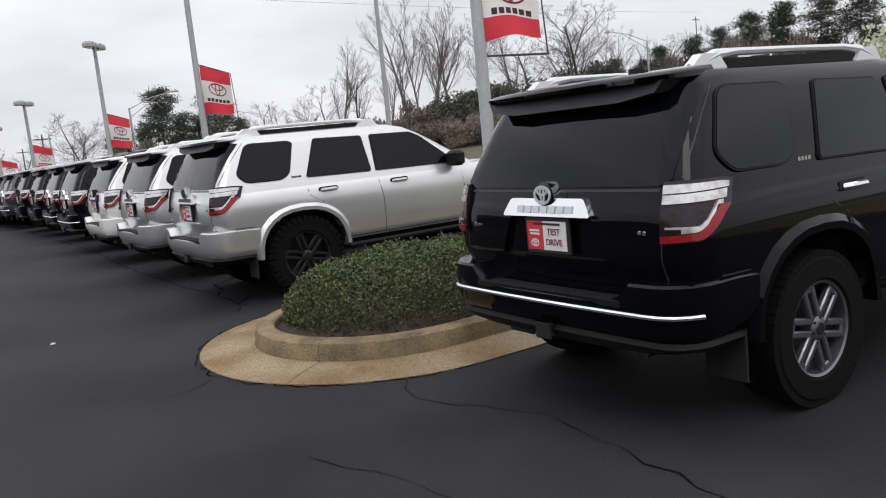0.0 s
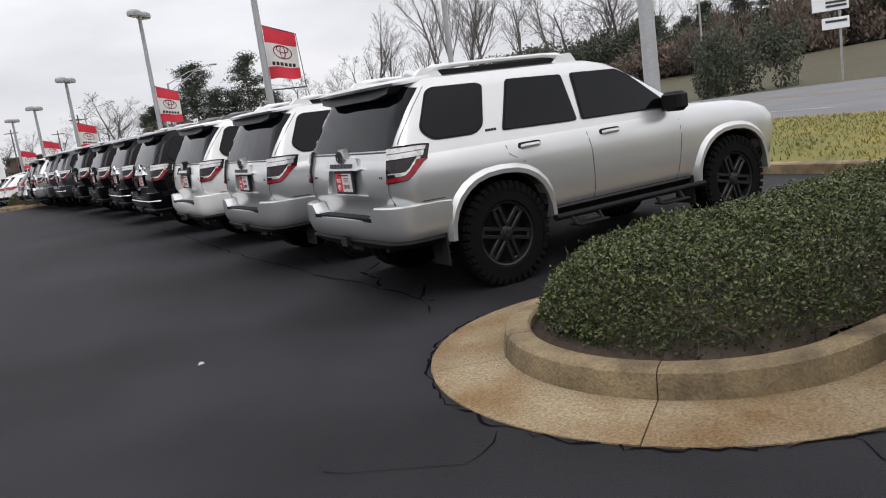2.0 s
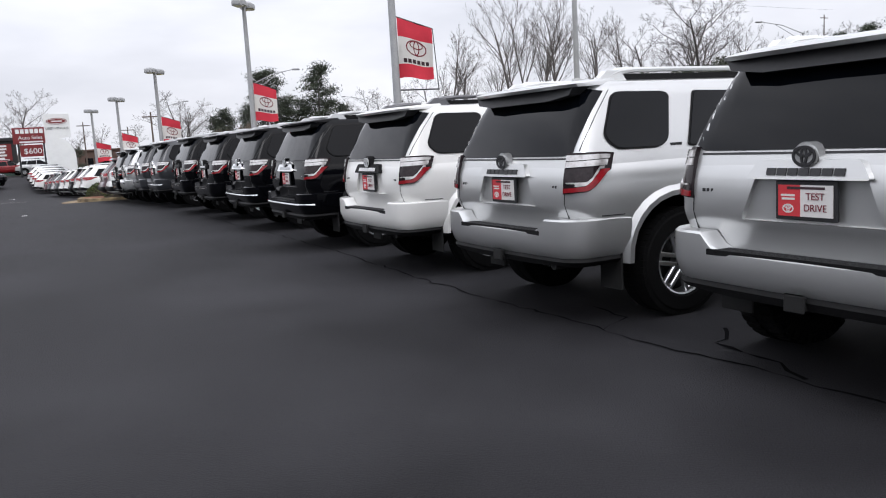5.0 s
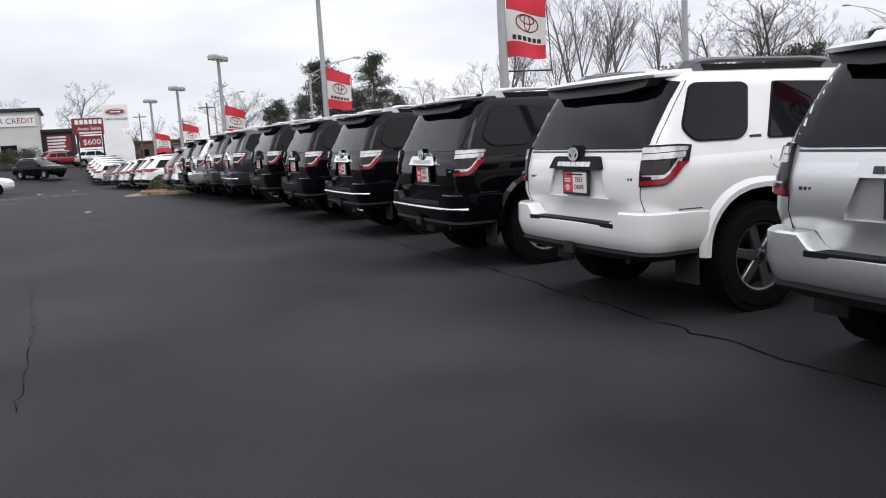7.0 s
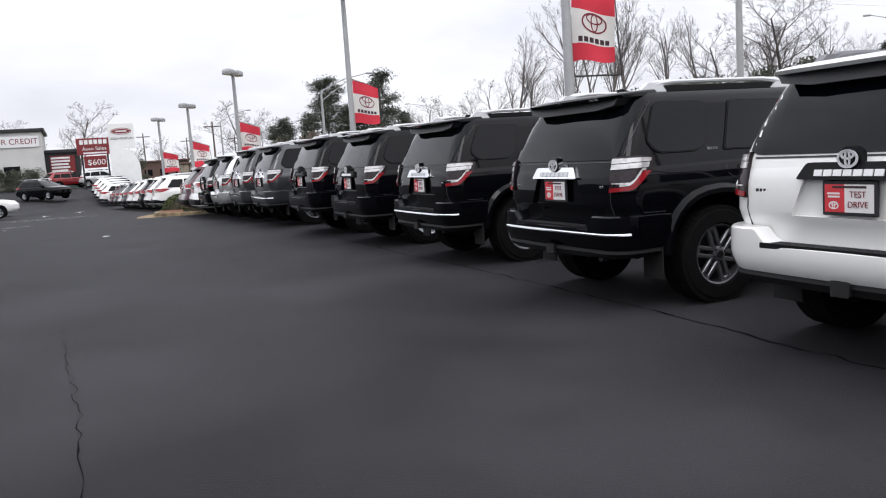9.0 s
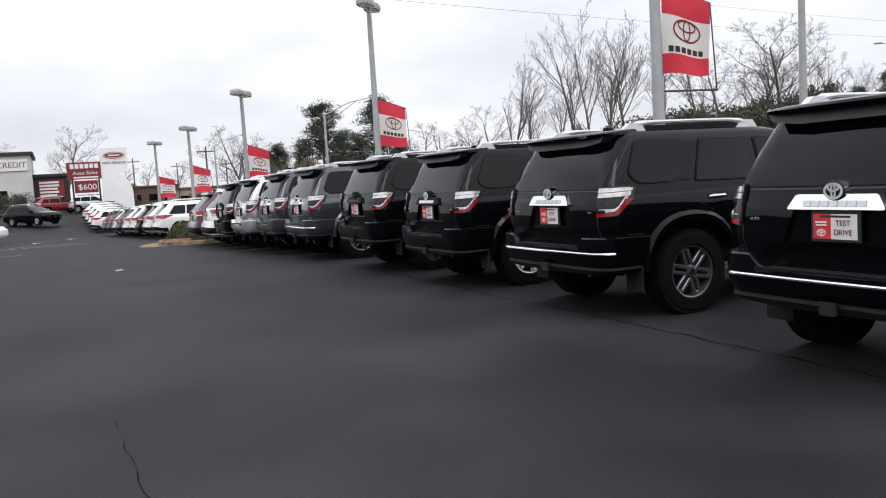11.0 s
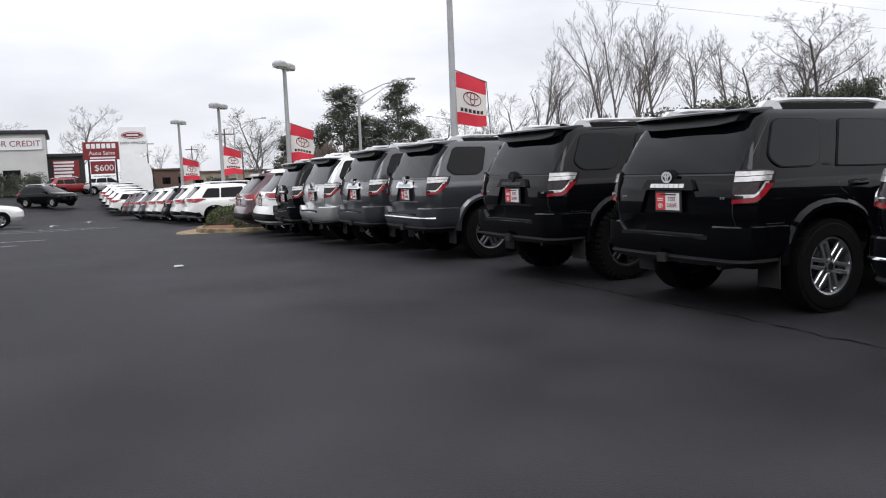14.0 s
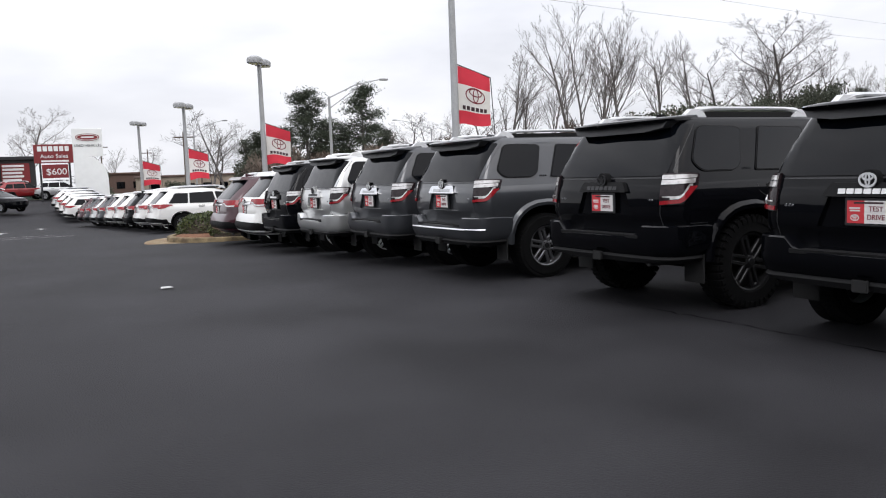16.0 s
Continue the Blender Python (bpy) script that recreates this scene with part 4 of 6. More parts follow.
# ---- the cars in the row ----
ROW = [
    (0.38, 4.40, 0, "black", "limited", "chrome", True, False, False, "silver", "glossy black off-road SUV with chrome bumper strip on asphalt"),
    (0.16, 9.98, 0, "silver", "black", "silver", False, True, True, "white", "silver off-road SUV with knobbly tyres and side steps"),
    (0.16, 12.61, 0, "silver", "sr5", "silver", False, False, False, "white", "clean silver off-road SUV parked on asphalt"),
    (0.205, 15.33, 0, "white", "trd", "black", False, False, False, "dark", "white off-road SUV with dark garnish parked on asphalt"),
    (0.17, 18.12, 0, "black", "limited", "chrome", True, False, False, "silver", "glossy black off-road SUV with chrome bumper strip on asphalt"),
    (0.32, 21.38, 0, "black", "limited", "chrome", True, False, False, "silver", "glossy black off-road SUV with chrome bumper strip on asphalt"),
    (0.32, 24.18, 0, "black", "sr5", "black", False, False, False, "silver", "glossy black off-road SUV with silver wheels on asphalt"),
    (0.265, 26.78, 0, "black", "black", "blackout", False, True, False, "silver", "all-black off-road SUV with black wheels on asphalt"),
    (0.14, 29.72, 0, "charcoal", "limited", "chrome", True, False, False, "silver", "charcoal grey off-road SUV with chrome garnish on asphalt"),
    (0.04, 31.8, 0, "charcoal", "sr5", "chrome", False, False, False, "silver", "dark charcoal off-road SUV with silver wheels on asphalt"),
    (-0.09, 33.9, 0, "silver", "sr5", "silver", False, False, False, "white", "silver off-road SUV with bright roof on asphalt"),
    (-0.1, 36.2, 0, "black", "sr5", "black", False, False, False, "silver", "glossy black off-road SUV with silver wheels on asphalt"),
]
for rx, ry, ryaw, rpaint, rwheel, rgar, rstrip, rknob, rsteps, rrails, rlabel in ROW:
    vehicle("a", rpaint, rlabel, rx, ry, ryaw, rwheel, rgar, rstrip, rknob, rsteps, rrails, group="row of parked off-road SUVs")

CROSS = [(-0.05, 38.5, 0, "white"), (-0.1, 40.9, 0, "maroon"), (0.0, 53.0, 0, "white"), (-0.15, 55.6, 0, "white"), (-0.25, 58.2, 0, "black"), (-0.4, 60.8, 0, "white"),
         (-0.55, 63.4, 0, "white"), (-0.7, 66.0, 0, "charcoal"), (-0.8, 68.6, 0, "silver"), (-0.95, 71.2, 0, "charcoal"), (-1.1, 73.8, 0, "maroon"),
         (-1.6, 79.5, 0, "white"), (-1.7, 82.3, 0, "white"), (-1.8, 85.1, 0, "white"), (-1.9, 88.0, 0, "silver"),
         (-11.3, 66.0, 0, "white"), (-12.0, 74.5, 10, "black"), (-7.2, 90.0, -48, "black"), (-2.4, 101.0, -30, "silver"), (-5.9, 101.5, 20, "red")]
for cx_, cy_, cyaw, cpaint in CROSS:
    vehicle("b", cpaint, cpaint + " crossover SUV with red tail lamps parked on asphalt", cx_, cy_, cyaw, "cross", group="parked crossover SUVs", rails="silver")


# ---- ground ----
def sheet(name, xs, ys, mat, dz, zfun=gz):
    vs = [(x, y, zfun(x, y) + dz) for x in xs for y in ys]
    n = len(ys)
    fs = [(i * n + j, (i + 1) * n + j, (i + 1) * n + j + 1, i * n + j + 1) for i in range(len(xs) - 1) for j in range(n - 1)]
    return tagged(new(name, mesh_of(name, vs, fs, (mat,), None, 60)), kind="structure")


far_steps = [-1500, -700, -300, -150, -80, -50] + list(range(-40, 126, 4)) + [130, 160, 220, 400, 800, 1500]
def under_lot(x, y):
    return gz(x, y) - (0.5 if -59 < x < 6 and -58 < y < 98 else (0.35 if 14 < x < 42 and y < 500 else 0.0))


tagged(sheet("ground", far_steps, far_steps, FIELD, -0.05, under_lot), "winter grass and bare earth reaching the horizon", "ground")
tagged(sheet("pavement", [-60, -30, -15, -9, -7, -5, -3, -2, 0, 4, 6.95], [-60, -20, 0, 10, 20] + list(range(24, 103, 3)), ASPHALT, 0.0), "dark weathered asphalt of the car lot", "asphalt")
tagged(sheet("road", [15.3, 22, 30, 41], [-200, -60] + list(range(-20, 160, 6)) + [220, 500], ROAD, 0.0, lambda x, y: gz(x, y)), "grey two-way road with painted lines", "road")


def verge(x, y):
    return gz(x, y) + 0.13 + 0.05 * math.sin(math.pi * min(1, max(0, (x - 7.2) / 7.8)))


tagged(sheet("grass_verge", [7.2, 8.2, 9.3, 10.5, 12, 13.2, 14.3, 15.0], list(range(-60, 112, 3)), GRASS, 0.0, verge), "yellowed winter grass strip beside the road", "grass")
rng = random.Random(5)


def kerb_run(name, x0, x1, ya, yb, top, label):
    parent = tagged(new(name), label, "kerb", kind="structure")
    step = 3.0
    b = Build().box(x0, x1, 0.0, step - 0.012, -0.12, top, 0.015)
    me = b.mesh("kerb_stone", (CONCRETE,))
    y = ya
    while y < yb:
        k = new("kerb_stone", me)
        k.parent = parent
        k.location = (0, y, gz(x0, y + 1.5))
        k.rotation_euler.x = math.atan2(gz(x0, y + 3) - gz(x0, y), 3)
        y += step
    return parent


kerb_run("kerb", 6.95, 7.2, -30, 105, 0.14, "pale concrete kerb between asphalt and grass")
kerb_run("kerb_road", 15.0, 15.3, -30, 105, 0.13, "pale concrete kerb along the road")


def verge_grass():
    r = random.Random(11)
    vs, fs = [], []
    for _ in range(26000):
        x, y = r.uniform(7.25, 14.9), r.uniform(2, 36) if r.random() < 0.8 else r.uniform(36, 70)
        z, a, h = verge(x, y), r.uniform(0, 6.28), r.uniform(0.03, 0.075)
        dx, dy, lx, ly = math.cos(a) * 0.012, math.sin(a) * 0.012, r.uniform(-0.04, 0.04), r.uniform(-0.04, 0.04)
        o = len(vs)
        vs += [(x - dx, y - dy, z), (x + dx, y + dy, z), (x + lx, y + ly, z + h)]
        fs.append((o, o + 1, o + 2))
    tagged(new("grass_blades", mesh_of("grass_blades", vs, fs, (GRASS,))), "short yellowed winter grass blades", "grass", kind="stuff")


verge_grass()


# road markings
def stripe(b, x0, x1, y0, y1, dz=0.006):
    n = max(1, int(abs(y1 - y0) / 6))
    for k in range(n):
        a, c = y0 + (y1 - y0) * k / n, y0 + (y1 - y0) * (k + 1) / n
        b.add([(x0, a, gz(x0, a) + dz), (x1, a, gz(x1, a) + dz), (x1, c, gz(x1, c) + dz), (x0, c, gz(x0, c) + dz)], [(0, 1, 2, 3)])


b = Build()
stripe(b, 15.7, 15.82, -30, 150)
for yy in range(-30, 150, 12):
    stripe(b, 19.6, 19.72, yy, yy + 3.2)
    stripe(b, 36.4, 36.52, yy, yy + 3.2)
stripe(b, 40.5, 40.62, -30, 150)
b.add([(17.80, 11.4, 0.007), (17.98, 11.4, 0.007), (17.98, 13.6, 0.007), (17.80, 13.6, 0.007)], [(0, 1, 2, 3)])
b.add([(17.50, 13.6, 0.007), (18.28, 13.6, 0.007), (17.89, 14.7, 0.007)], [(0, 1, 2)])
tagged(new("road_marking", b.mesh("road_marking", (LINE_PAINT,), None)), "worn white painted road lines and arrow", "road marking", kind="structure")
b = Build()
for xx in (27.9, 28.2):
    stripe(b, xx, xx + 0.12, -30, 150)
tagged(new("centre_line", b.mesh("centre_line", (YELLOW_LINE,), None)), "double yellow painted centre line", "road marking", kind="structure")
b = Build()
for yy, xa, xb in ((43.5, -13, -5.6), (46.6, -13, -5.0), (56.5, -16, -2.4), (59.0, -16, -3.0), (66, -16, -8), (69, -16, -8)):
    for k in range(4):
        u0, u1 = xa + (xb - xa) * k / 4, xa + (xb - xa) * (k + 1) / 4
        b.add([(u0, yy, gz(u0, yy) + 0.006), (u1, yy, gz(u1, yy) + 0.006), (u1, yy + 0.11, gz(u1, yy) + 0.004), (u0, yy + 0.11, gz(u0, yy) + 0.004)], [(0, 1, 2, 3)])
for xa, ya in ((-5.2, 66), (-3.2, 72)):
    z = gz(xa, ya)
    b.add([(xa, ya, z + .006), (xa + .15, ya, z + .006), (xa + .15, ya + 2, z - .05), (xa, ya + 2, z - .05)], [(0, 1, 2, 3)])
    b.add([(xa - .3, ya + 2, z - .05), (xa + .45, ya + 2, z - .05), (xa + .07, ya + 3.2, z - .08)], [(0, 1, 2)])
tagged(new("parking_line", b.mesh("parking_line", (LINE_PAINT,), None)), "faded white parking lines on asphalt", "road marking", kind="structure")


# cracks: thin irregular strips of filler
def crack(pts, width, seed):
    r = random.Random(seed)
    b = Build()
    dense = []
    for (x0, y0), (x1, y1) in zip(pts, pts[1:]):
        n = max(2, int(math.hypot(x1 - x0, y1 - y0) / 0.12))
        dense += [(x0 + (x1 - x0) * k / n + r.gauss(0, 0.018), y0 + (y1 - y0) * k / n + r.gauss(0, 0.018)) for k in range(n)]
    vs, fs = [], []
    for i, (x, y) in enumerate(dense):
        x1, y1 = dense[min(i + 1, len(dense) - 1)]
        x0, y0 = dense[max(i - 1, 0)]
        d = math.hypot(x1 - x0, y1 - y0) or 1
        w = width * max(0.1, r.gauss(0.6, 0.35)) / 2
        nx, ny = -(y1 - y0) / d * w, (x1 - x0) / d * w
        vs += [(x + nx, y + ny, gz(x, y) + 0.004), (x - nx, y - ny, gz(x, y) + 0.004)]
    fs = [(2 * i, 2 * i + 1, 2 * i + 3, 2 * i + 2) for i in range(len(dense) - 1)]
    b.add(vs, fs)
    return tagged(new("crack", b.mesh("crack", (CRACK,), None)), "dark crack in the asphalt", "crack", kind="structure")


crack([(0.5, 9.2), (0.51, 9.8), (0.50, 10.5), (0.42, 11.4), (0.46, 12.1), (0.43, 13.1), (0.48, 15.0), (0.6, 17.4), (0.62, 20.4), (0.63, 21.3), (0.56, 22.4), (0.61, 24.1), (0.6, 27)], 0.024, 1)
crack([(0.5, 10.2), (0.68, 10.5), (0.76, 11.0), (1.2, 11.3)], 0.045, 2)
crack([(0.45, 11.7), (0.78, 11.9), (0.9, 12.5)], 0.035, 3)
crack([(0.3, 8.9), (0.5, 9.4), (0.85, 9.9)], 0.035, 9)
crack([(-3.62, 20.2), (-3.6, 19.2), (-3.52, 17.4), (-3.51, 16.4), (-3.55, 15.0)], 0.006, 4)
crack([(-0.62, 6.8), (-0.95, 6.6), (-1.5, 7.1)], 0.006, 5)
crack([(0.3, 5.85), (0.1, 5.2), (0.4, 4.5), (0.3, 3.5), (0.1, 2.6)], 0.008, 6)
crack([(-0.75, 4.9), (-0.5, 4.1), (-0.6, 3.2)], 0.006, 7)
for sx, sy, ss in ((-1.34, 9.24, 0.035), (-2.92, 31.4, 0.11)):
    b = Build()
    b.add([(0, 0, 0.0), (ss * 1.4, 0.01, 0.002), (ss * 1.2, ss, 0.008), (0.02, ss * 0.8, 0.012), (0, 0, -0.002), (ss * 1.4, 0.01, -0.001), (ss * 1.2, ss, 0.005), (0.02, ss * 0.8, 0.009)],
          [(0, 1, 2, 3), (7, 6, 5, 4), (0, 4, 5, 1), (1, 5, 6, 2), (2, 6, 7, 3), (3, 7, 4, 0)])
    lit = tagged(new("paper_scrap", b.mesh("paper_scrap", (PAPER,))), "crumpled white paper scrap on asphalt", "litter")
    lit.location = (sx, sy, gz(sx, sy) + 0.005)


# ---- planted islands ----
def island_outline(cx, cy, half, length, n=16, pinch=1.0):
    """A bullet shaped outline: round nose towards -x, straight sides towards +x."""
    pts = [(cx + length, cy - half)]
    pts += [(cx + half * 0.95 * (1 - math.sin(a)) * pinch, cy - half * math.cos(a)) for a in (math.pi * k / n for k in range(n + 1))]
    pts += [(cx + length, cy + half)]
    return pts


def island(x, y, half, length, apron, seed, mulch, label):
    parent = tagged(new("planter_kerb"), label, "kerb", kind="structure")
    outer = island_outline(x - apron, y, half + apron, length + apron, 32)
    k_out = island_outline(x, y, half, length, 32)
    k_in = island_outline(x + 0.17, y, half - 0.17, length - 0.17, 32)
    zf = gz(x + 1, y)
    # apron slabs and kerb stones, split at joints
    joints = [0, 11, 22, 34]
    for a, c in zip(joints, joints[1:]):
        b = Build()
        vs, fs = [], []
        for i in range(a, c + 1):
            sh = 0.004 if i == a else (-0.004 if i == c else 0)
            o, k = outer[i], k_out[i]
            vs += [(o[0], o[1] + sh, -0.05), (o[0], o[1] + sh, 0.008), (o[0] * 0.6 + k[0] * 0.4, o[1] * 0.6 + k[1] * 0.4 + sh, 0.018), (k[0], k[1] + sh, 0.03), (k[0], k[1] + sh, -0.05)]
        for i in range(c - a):
            for q in range(4):
                p = i * 5 + q
                fs.append((p, p + 1, p + 6, p + 5))
        fs += [(0, 1, 2, 3, 4), tuple(range(len(vs) - 1, len(vs) - 6, -1))]
        p1 = new("apron_slab", b.add(vs, fs).mesh("apron_slab", (APRON,), 40))
        p1.parent, p1.location.z = parent, zf
        b = Build()
        vs, fs = [], []
        for i in range(a, c + 1):
            sh = 0.004 if i == a else (-0.004 if i == c else 0)
            k, j = k_out[i], k_in[i]
            f = lambda t: (k[0] + (j[0] - k[0]) * t, k[1] + (j[1] - k[1]) * t + sh)
            vs += [(*f(0), 0.0), (*f(0.05), 0.10), (*f(0.14), 0.148), (*f(0.3), 0.165), (*f(0.9), 0.165), (*f(1.0), 0.15), (*f(1.0), 0.0)]
        for i in range(c - a):
            for q in range(6):
                p = i * 7 + q
                fs.append((p, p + 1, p + 8, p + 7))
        fs += [tuple(range(7)), tuple(range(len(vs) - 1, len(vs) - 8, -1))]
        p2 = new("kerb_stone", b.add(vs, fs).mesh("kerb_stone", (CONCRETE,), 40))
        p2.parent, p2.location.z = parent, zf
    n = len(k_in)
    vs = [(px, py, 0.10) for px, py in k_in] + [(x + 0.5 + (px - x - 0.5) * 0.7, y + (py - y) * 0.6, 0.17) for px, py in k_in]
    fs = [(i, (i + 1) % n, n + (i + 1) % n, n + i) for i in range(n)] + [tuple(range(n, 2 * n))]
    bed = tagged(new("planting_bed", mesh_of("planting_bed", vs, fs, (mulch,), None, 60)), "brown mulch bed inside the kerb", "soil", kind="structure")
    bed.location.z = zf


ISL_X, ISL_Y, ISL_HALF, ISL_LEN = -0.15, 7.02, 1.07, 6.9
island(ISL_X, ISL_Y, ISL_HALF, ISL_LEN, 0.43, 1, SOIL, "weathered tan concrete kerb and apron round a planting island")
island(-0.75, 44.2, 1.9, 6.0, 0.6, 2, MULCH, "tan concrete kerb round a mulched planting island")


crack([(px - 0.015, py) for px, py in island_outline(ISL_X - 0.44, ISL_Y, ISL_HALF + 0.44, ISL_LEN, 40)[2:-2]], 0.02, 31)


def hedge(name, label, x0, x1, y, half, top, count, leaf, seed, fine, nose=True):
    """A clipped low shrub mass: twigs and many small folded leaves on an uneven dome."""
    r = random.Random(seed)
    base = tagged(new(name), label, "bush")
    base.location = (x0, y, gz(x0, y) + 0.12)
    L = x1 - x0

    def height(u, v):
        e = 1.0
        if nose and u < half:
            e = math.hypot((u - half) / half, v / half)
        else:
            e = abs(v) / half
        if u > L - 0.5:
            e = max(e, 1 - (L - u) / 0.5)
        if e > 1:
            return -1
        bump = noise.noise(Vector((u * 1.7, v * 1.7, seed))) * 0.09 + noise.noise(Vector((u * 5, v * 5, seed + 9))) * 0.06
        return top * (1 - e ** 3.2) ** 0.6 + bump * (1 - e * 0.5) + 0.05
    vs, fs, mi = [], [], []
    made = 0
    while made < count:
        u, v = L * r.random() ** 1.25, r.uniform(-half, half)
        h = height(u, v)
        if h < 0:
            continue
        edge = r.random()
        z = h * (1 - 0.35 * edge ** 2.2) if r.random() < 0.75 else h * r.random()
        z += r.gauss(0, 0.018)
        d = Vector((r.gauss(0, 1), r.gauss(0, 1), abs(r.gauss(0.5, 0.7)))).normalized()
        s = d.cross(Vector((r.gauss(0, 1), r.gauss(0, 1), r.gauss(0, 1)))).normalized()
        ln, wd = leaf * r.uniform(0.7, 1.4), leaf * r.uniform(0.25, 0.45)
        p = Vector((u, v, max(0.02, z)))
        n = d.cross(s) * (wd * 0.35)
        o = len(vs)
        vs += [p, p + d * ln * 0.55 + s * wd + n, p + d * ln, p + d * ln * 0.55 - s * wd + n]
        fs += [(o, o + 1, o + 2), (o, o + 2, o + 3)]
        # paler leaves only near the top, painting the light that falls there
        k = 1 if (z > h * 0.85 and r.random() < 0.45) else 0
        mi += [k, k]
        made += 1
    lv = new("leaves", mesh_of("leaves", vs, fs, (LEAF, LEAF_TOP_LIT), mi))
    lv.parent = base
    tagged(lv, kind="stuff")
    b = Build()
    for _ in range(fine):
        u, v = r.uniform(0.1, L - 0.1), r.uniform(-half, half)
        h = height(u, v)
        if h < 0.05:
            continue
        b.tube([(u, v, -0.05), (u + r.gauss(0, 0.05), v + r.gauss(0, 0.05), h * 0.5), (u + r.gauss(0, 0.12), v + r.gauss(0, 0.12), h * 0.97)], [0.007, 0.005, 0.002], 3, False)
    tw = new("twigs", b.mesh("twigs", (TWIG,), None))
    tw.parent = base
    tagged(tw, kind="stuff")
    # brown sheet under the leaves, standing in for the dense shrub's inner shade
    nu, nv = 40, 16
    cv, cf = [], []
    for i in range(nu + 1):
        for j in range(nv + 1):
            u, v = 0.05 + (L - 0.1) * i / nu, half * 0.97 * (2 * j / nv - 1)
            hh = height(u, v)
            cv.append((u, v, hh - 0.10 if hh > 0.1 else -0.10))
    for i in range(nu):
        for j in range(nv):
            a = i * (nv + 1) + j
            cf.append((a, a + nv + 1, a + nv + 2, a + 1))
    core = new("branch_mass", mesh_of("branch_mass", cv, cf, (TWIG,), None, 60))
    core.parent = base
    return base


hedge("hedge", "dense low evergreen hedge with small leaves in a kerbed bed", ISL_X + 0.26, ISL_X + 5.4, ISL_Y + 0.02, 0.92, 0.42, 85000, 0.024, 3, 900)
for hx, hy, hs in ((0.2, 43.2, 21), (-0.3, 45.2, 22)):
    hedge("hedge", "low rounded evergreen bush on pine straw", hx, hx + 2.6, hy, 0.8, 0.55, 5000, 0.07, hs, 60)


# ---- lamp posts with banners ----
def lamp_post(x, y, height, heads=2, flag_z=2.9, reach=1.45, face=0.0, sway=1):
    r = random.Random(int(y))
    base = tagged(new("lamp_post"), "galvanised lamp post with twin shoebox heads and banner frame", "lamp post", "lamp posts along the lot")
    base.matrix_basis = pose(x, y, gz(x, y))
    b = Build()
    b.tube([(0, 0, 0), (0, 0, 0.02), (0, 0, height)], [0.115, 0.11, 0.075], 16)
    b.box(-0.19, 0.19, -0.19, 0.19, 0, 0.03, 0.005)
    pole = new("pole", b.mesh("pole", (GALV,)))
    pole.parent = base
    b = Build()
    b.tube([(0, 0, -0.1), (0, 0, 0.7)], [0.30, 0.28], 18)
    ft = new("footing", b.mesh("footing", (CONCRETE,)))
    ft.parent = base
    for sgn in ((-1, 1) if heads == 2 else (1,)):
        b = Build()
        m = Matrix.Translation((0, 0, height)) @ Matrix.Rotation(radians(55) if sgn > 0 else radians(235), 4, 'Z')
        vs = []
        for z, k in ((-0.05, 0.96), (0.06, 1.0), (0.13, 0.93), (0.19, 0.62)):
            for u, v in ((0.10, -0.20), (0.30, -0.25), (0.62, -0.24), (0.76, -0.15), (0.76, 0.15), (0.62, 0.24), (0.30, 0.25), (0.10, 0.20)):
                vs.append(m @ Vector((0.43 + (u - 0.43) * k, v * k, z)))
        fs = [tuple(range(7, -1, -1)), tuple(range(24, 32))] + [(q * 8 + i, q * 8 + (i + 1) % 8, q * 8 + 8 + (i + 1) % 8, q * 8 + 8 + i) for q in range(3) for i in range(8)]
        b.add(vs, fs)
        b.box(0.0, 0.14, -0.04, 0.04, -0.03, 0.05, 0.008, m)
        head = new("lamp_head", b.mesh("lamp_head", (GALV,), 30))
        head.parent = base
        b = Build().box(0.18, 0.70, -0.18, 0.18, -0.075, -0.048, 0.01, m)
        ln = new("lens", b.mesh("lens", (LENS,)))
        ln.parent = head
    # banner frame: two arms and an outer rod; cloth in three bands
    dirv = Vector((math.cos(face), math.sin(face), 0))
    b = Build()
    w = reach
    zt, zb = flag_z + 1.48, flag_z - 0.26
    b.tube([dirv * 0.05 + Vector((0, 0, zb)), dirv * (w + 0.12) + Vector((0, 0, zb - 0.02))], 0.018, 8)
    b.tube([dirv * 0.05 + Vector((0, 0, zt + 0.04)), dirv * (w + 0.02) + Vector((0, 0, zt - 0.30))], 0.014, 8)
    b.tube([dirv * (w + 0.10) + Vector((0, 0, zb - 0.02)), dirv * (w + 0.02) + Vector((0, 0, zt - 0.30))], 0.012, 8)
    fr = new("banner_frame", b.mesh("banner_frame", (DARK_METAL,)))
    fr.parent = base
    flag = tagged(new("banner"), "red and white cloth banner with dark red oval mark", "banner", "banners on the lamp posts")
    flag.matrix_basis = pose(x, y, gz(x, y))
    side = Vector((-dirv.y, dirv.x, 0))

    def cloth(u, v, off=0.0):
        """u 0..1 from the pole outwards, v 0..1 from bottom to top."""
        top = zt - 0.30 * u
        bot = flag_z + 0.05 * math.sin(u * 5 + y) * (1 - 0.3 * u)
        wave = 0.05 * math.sin(u * 6.0 + y * 1.3 + v * 2.2) * (1 - v * 0.6) * sway + 0.03 * math.sin(v * 5 + y)
        return dirv * (0.10 + u * (w - 0.10)) + side * (wave + off) + Vector((0, 0, bot + (top - bot) * v))
    for nm, v0, v1, mat in (("red_band", 0.0, 0.24, FLAG_RED), ("white_field", 0.24, 0.70, FLAG_WHITE), ("red_band", 0.70, 1.0, FLAG_RED)):
        b = Build()
        nu, nv = 16, 6
        vs, fs = [], []
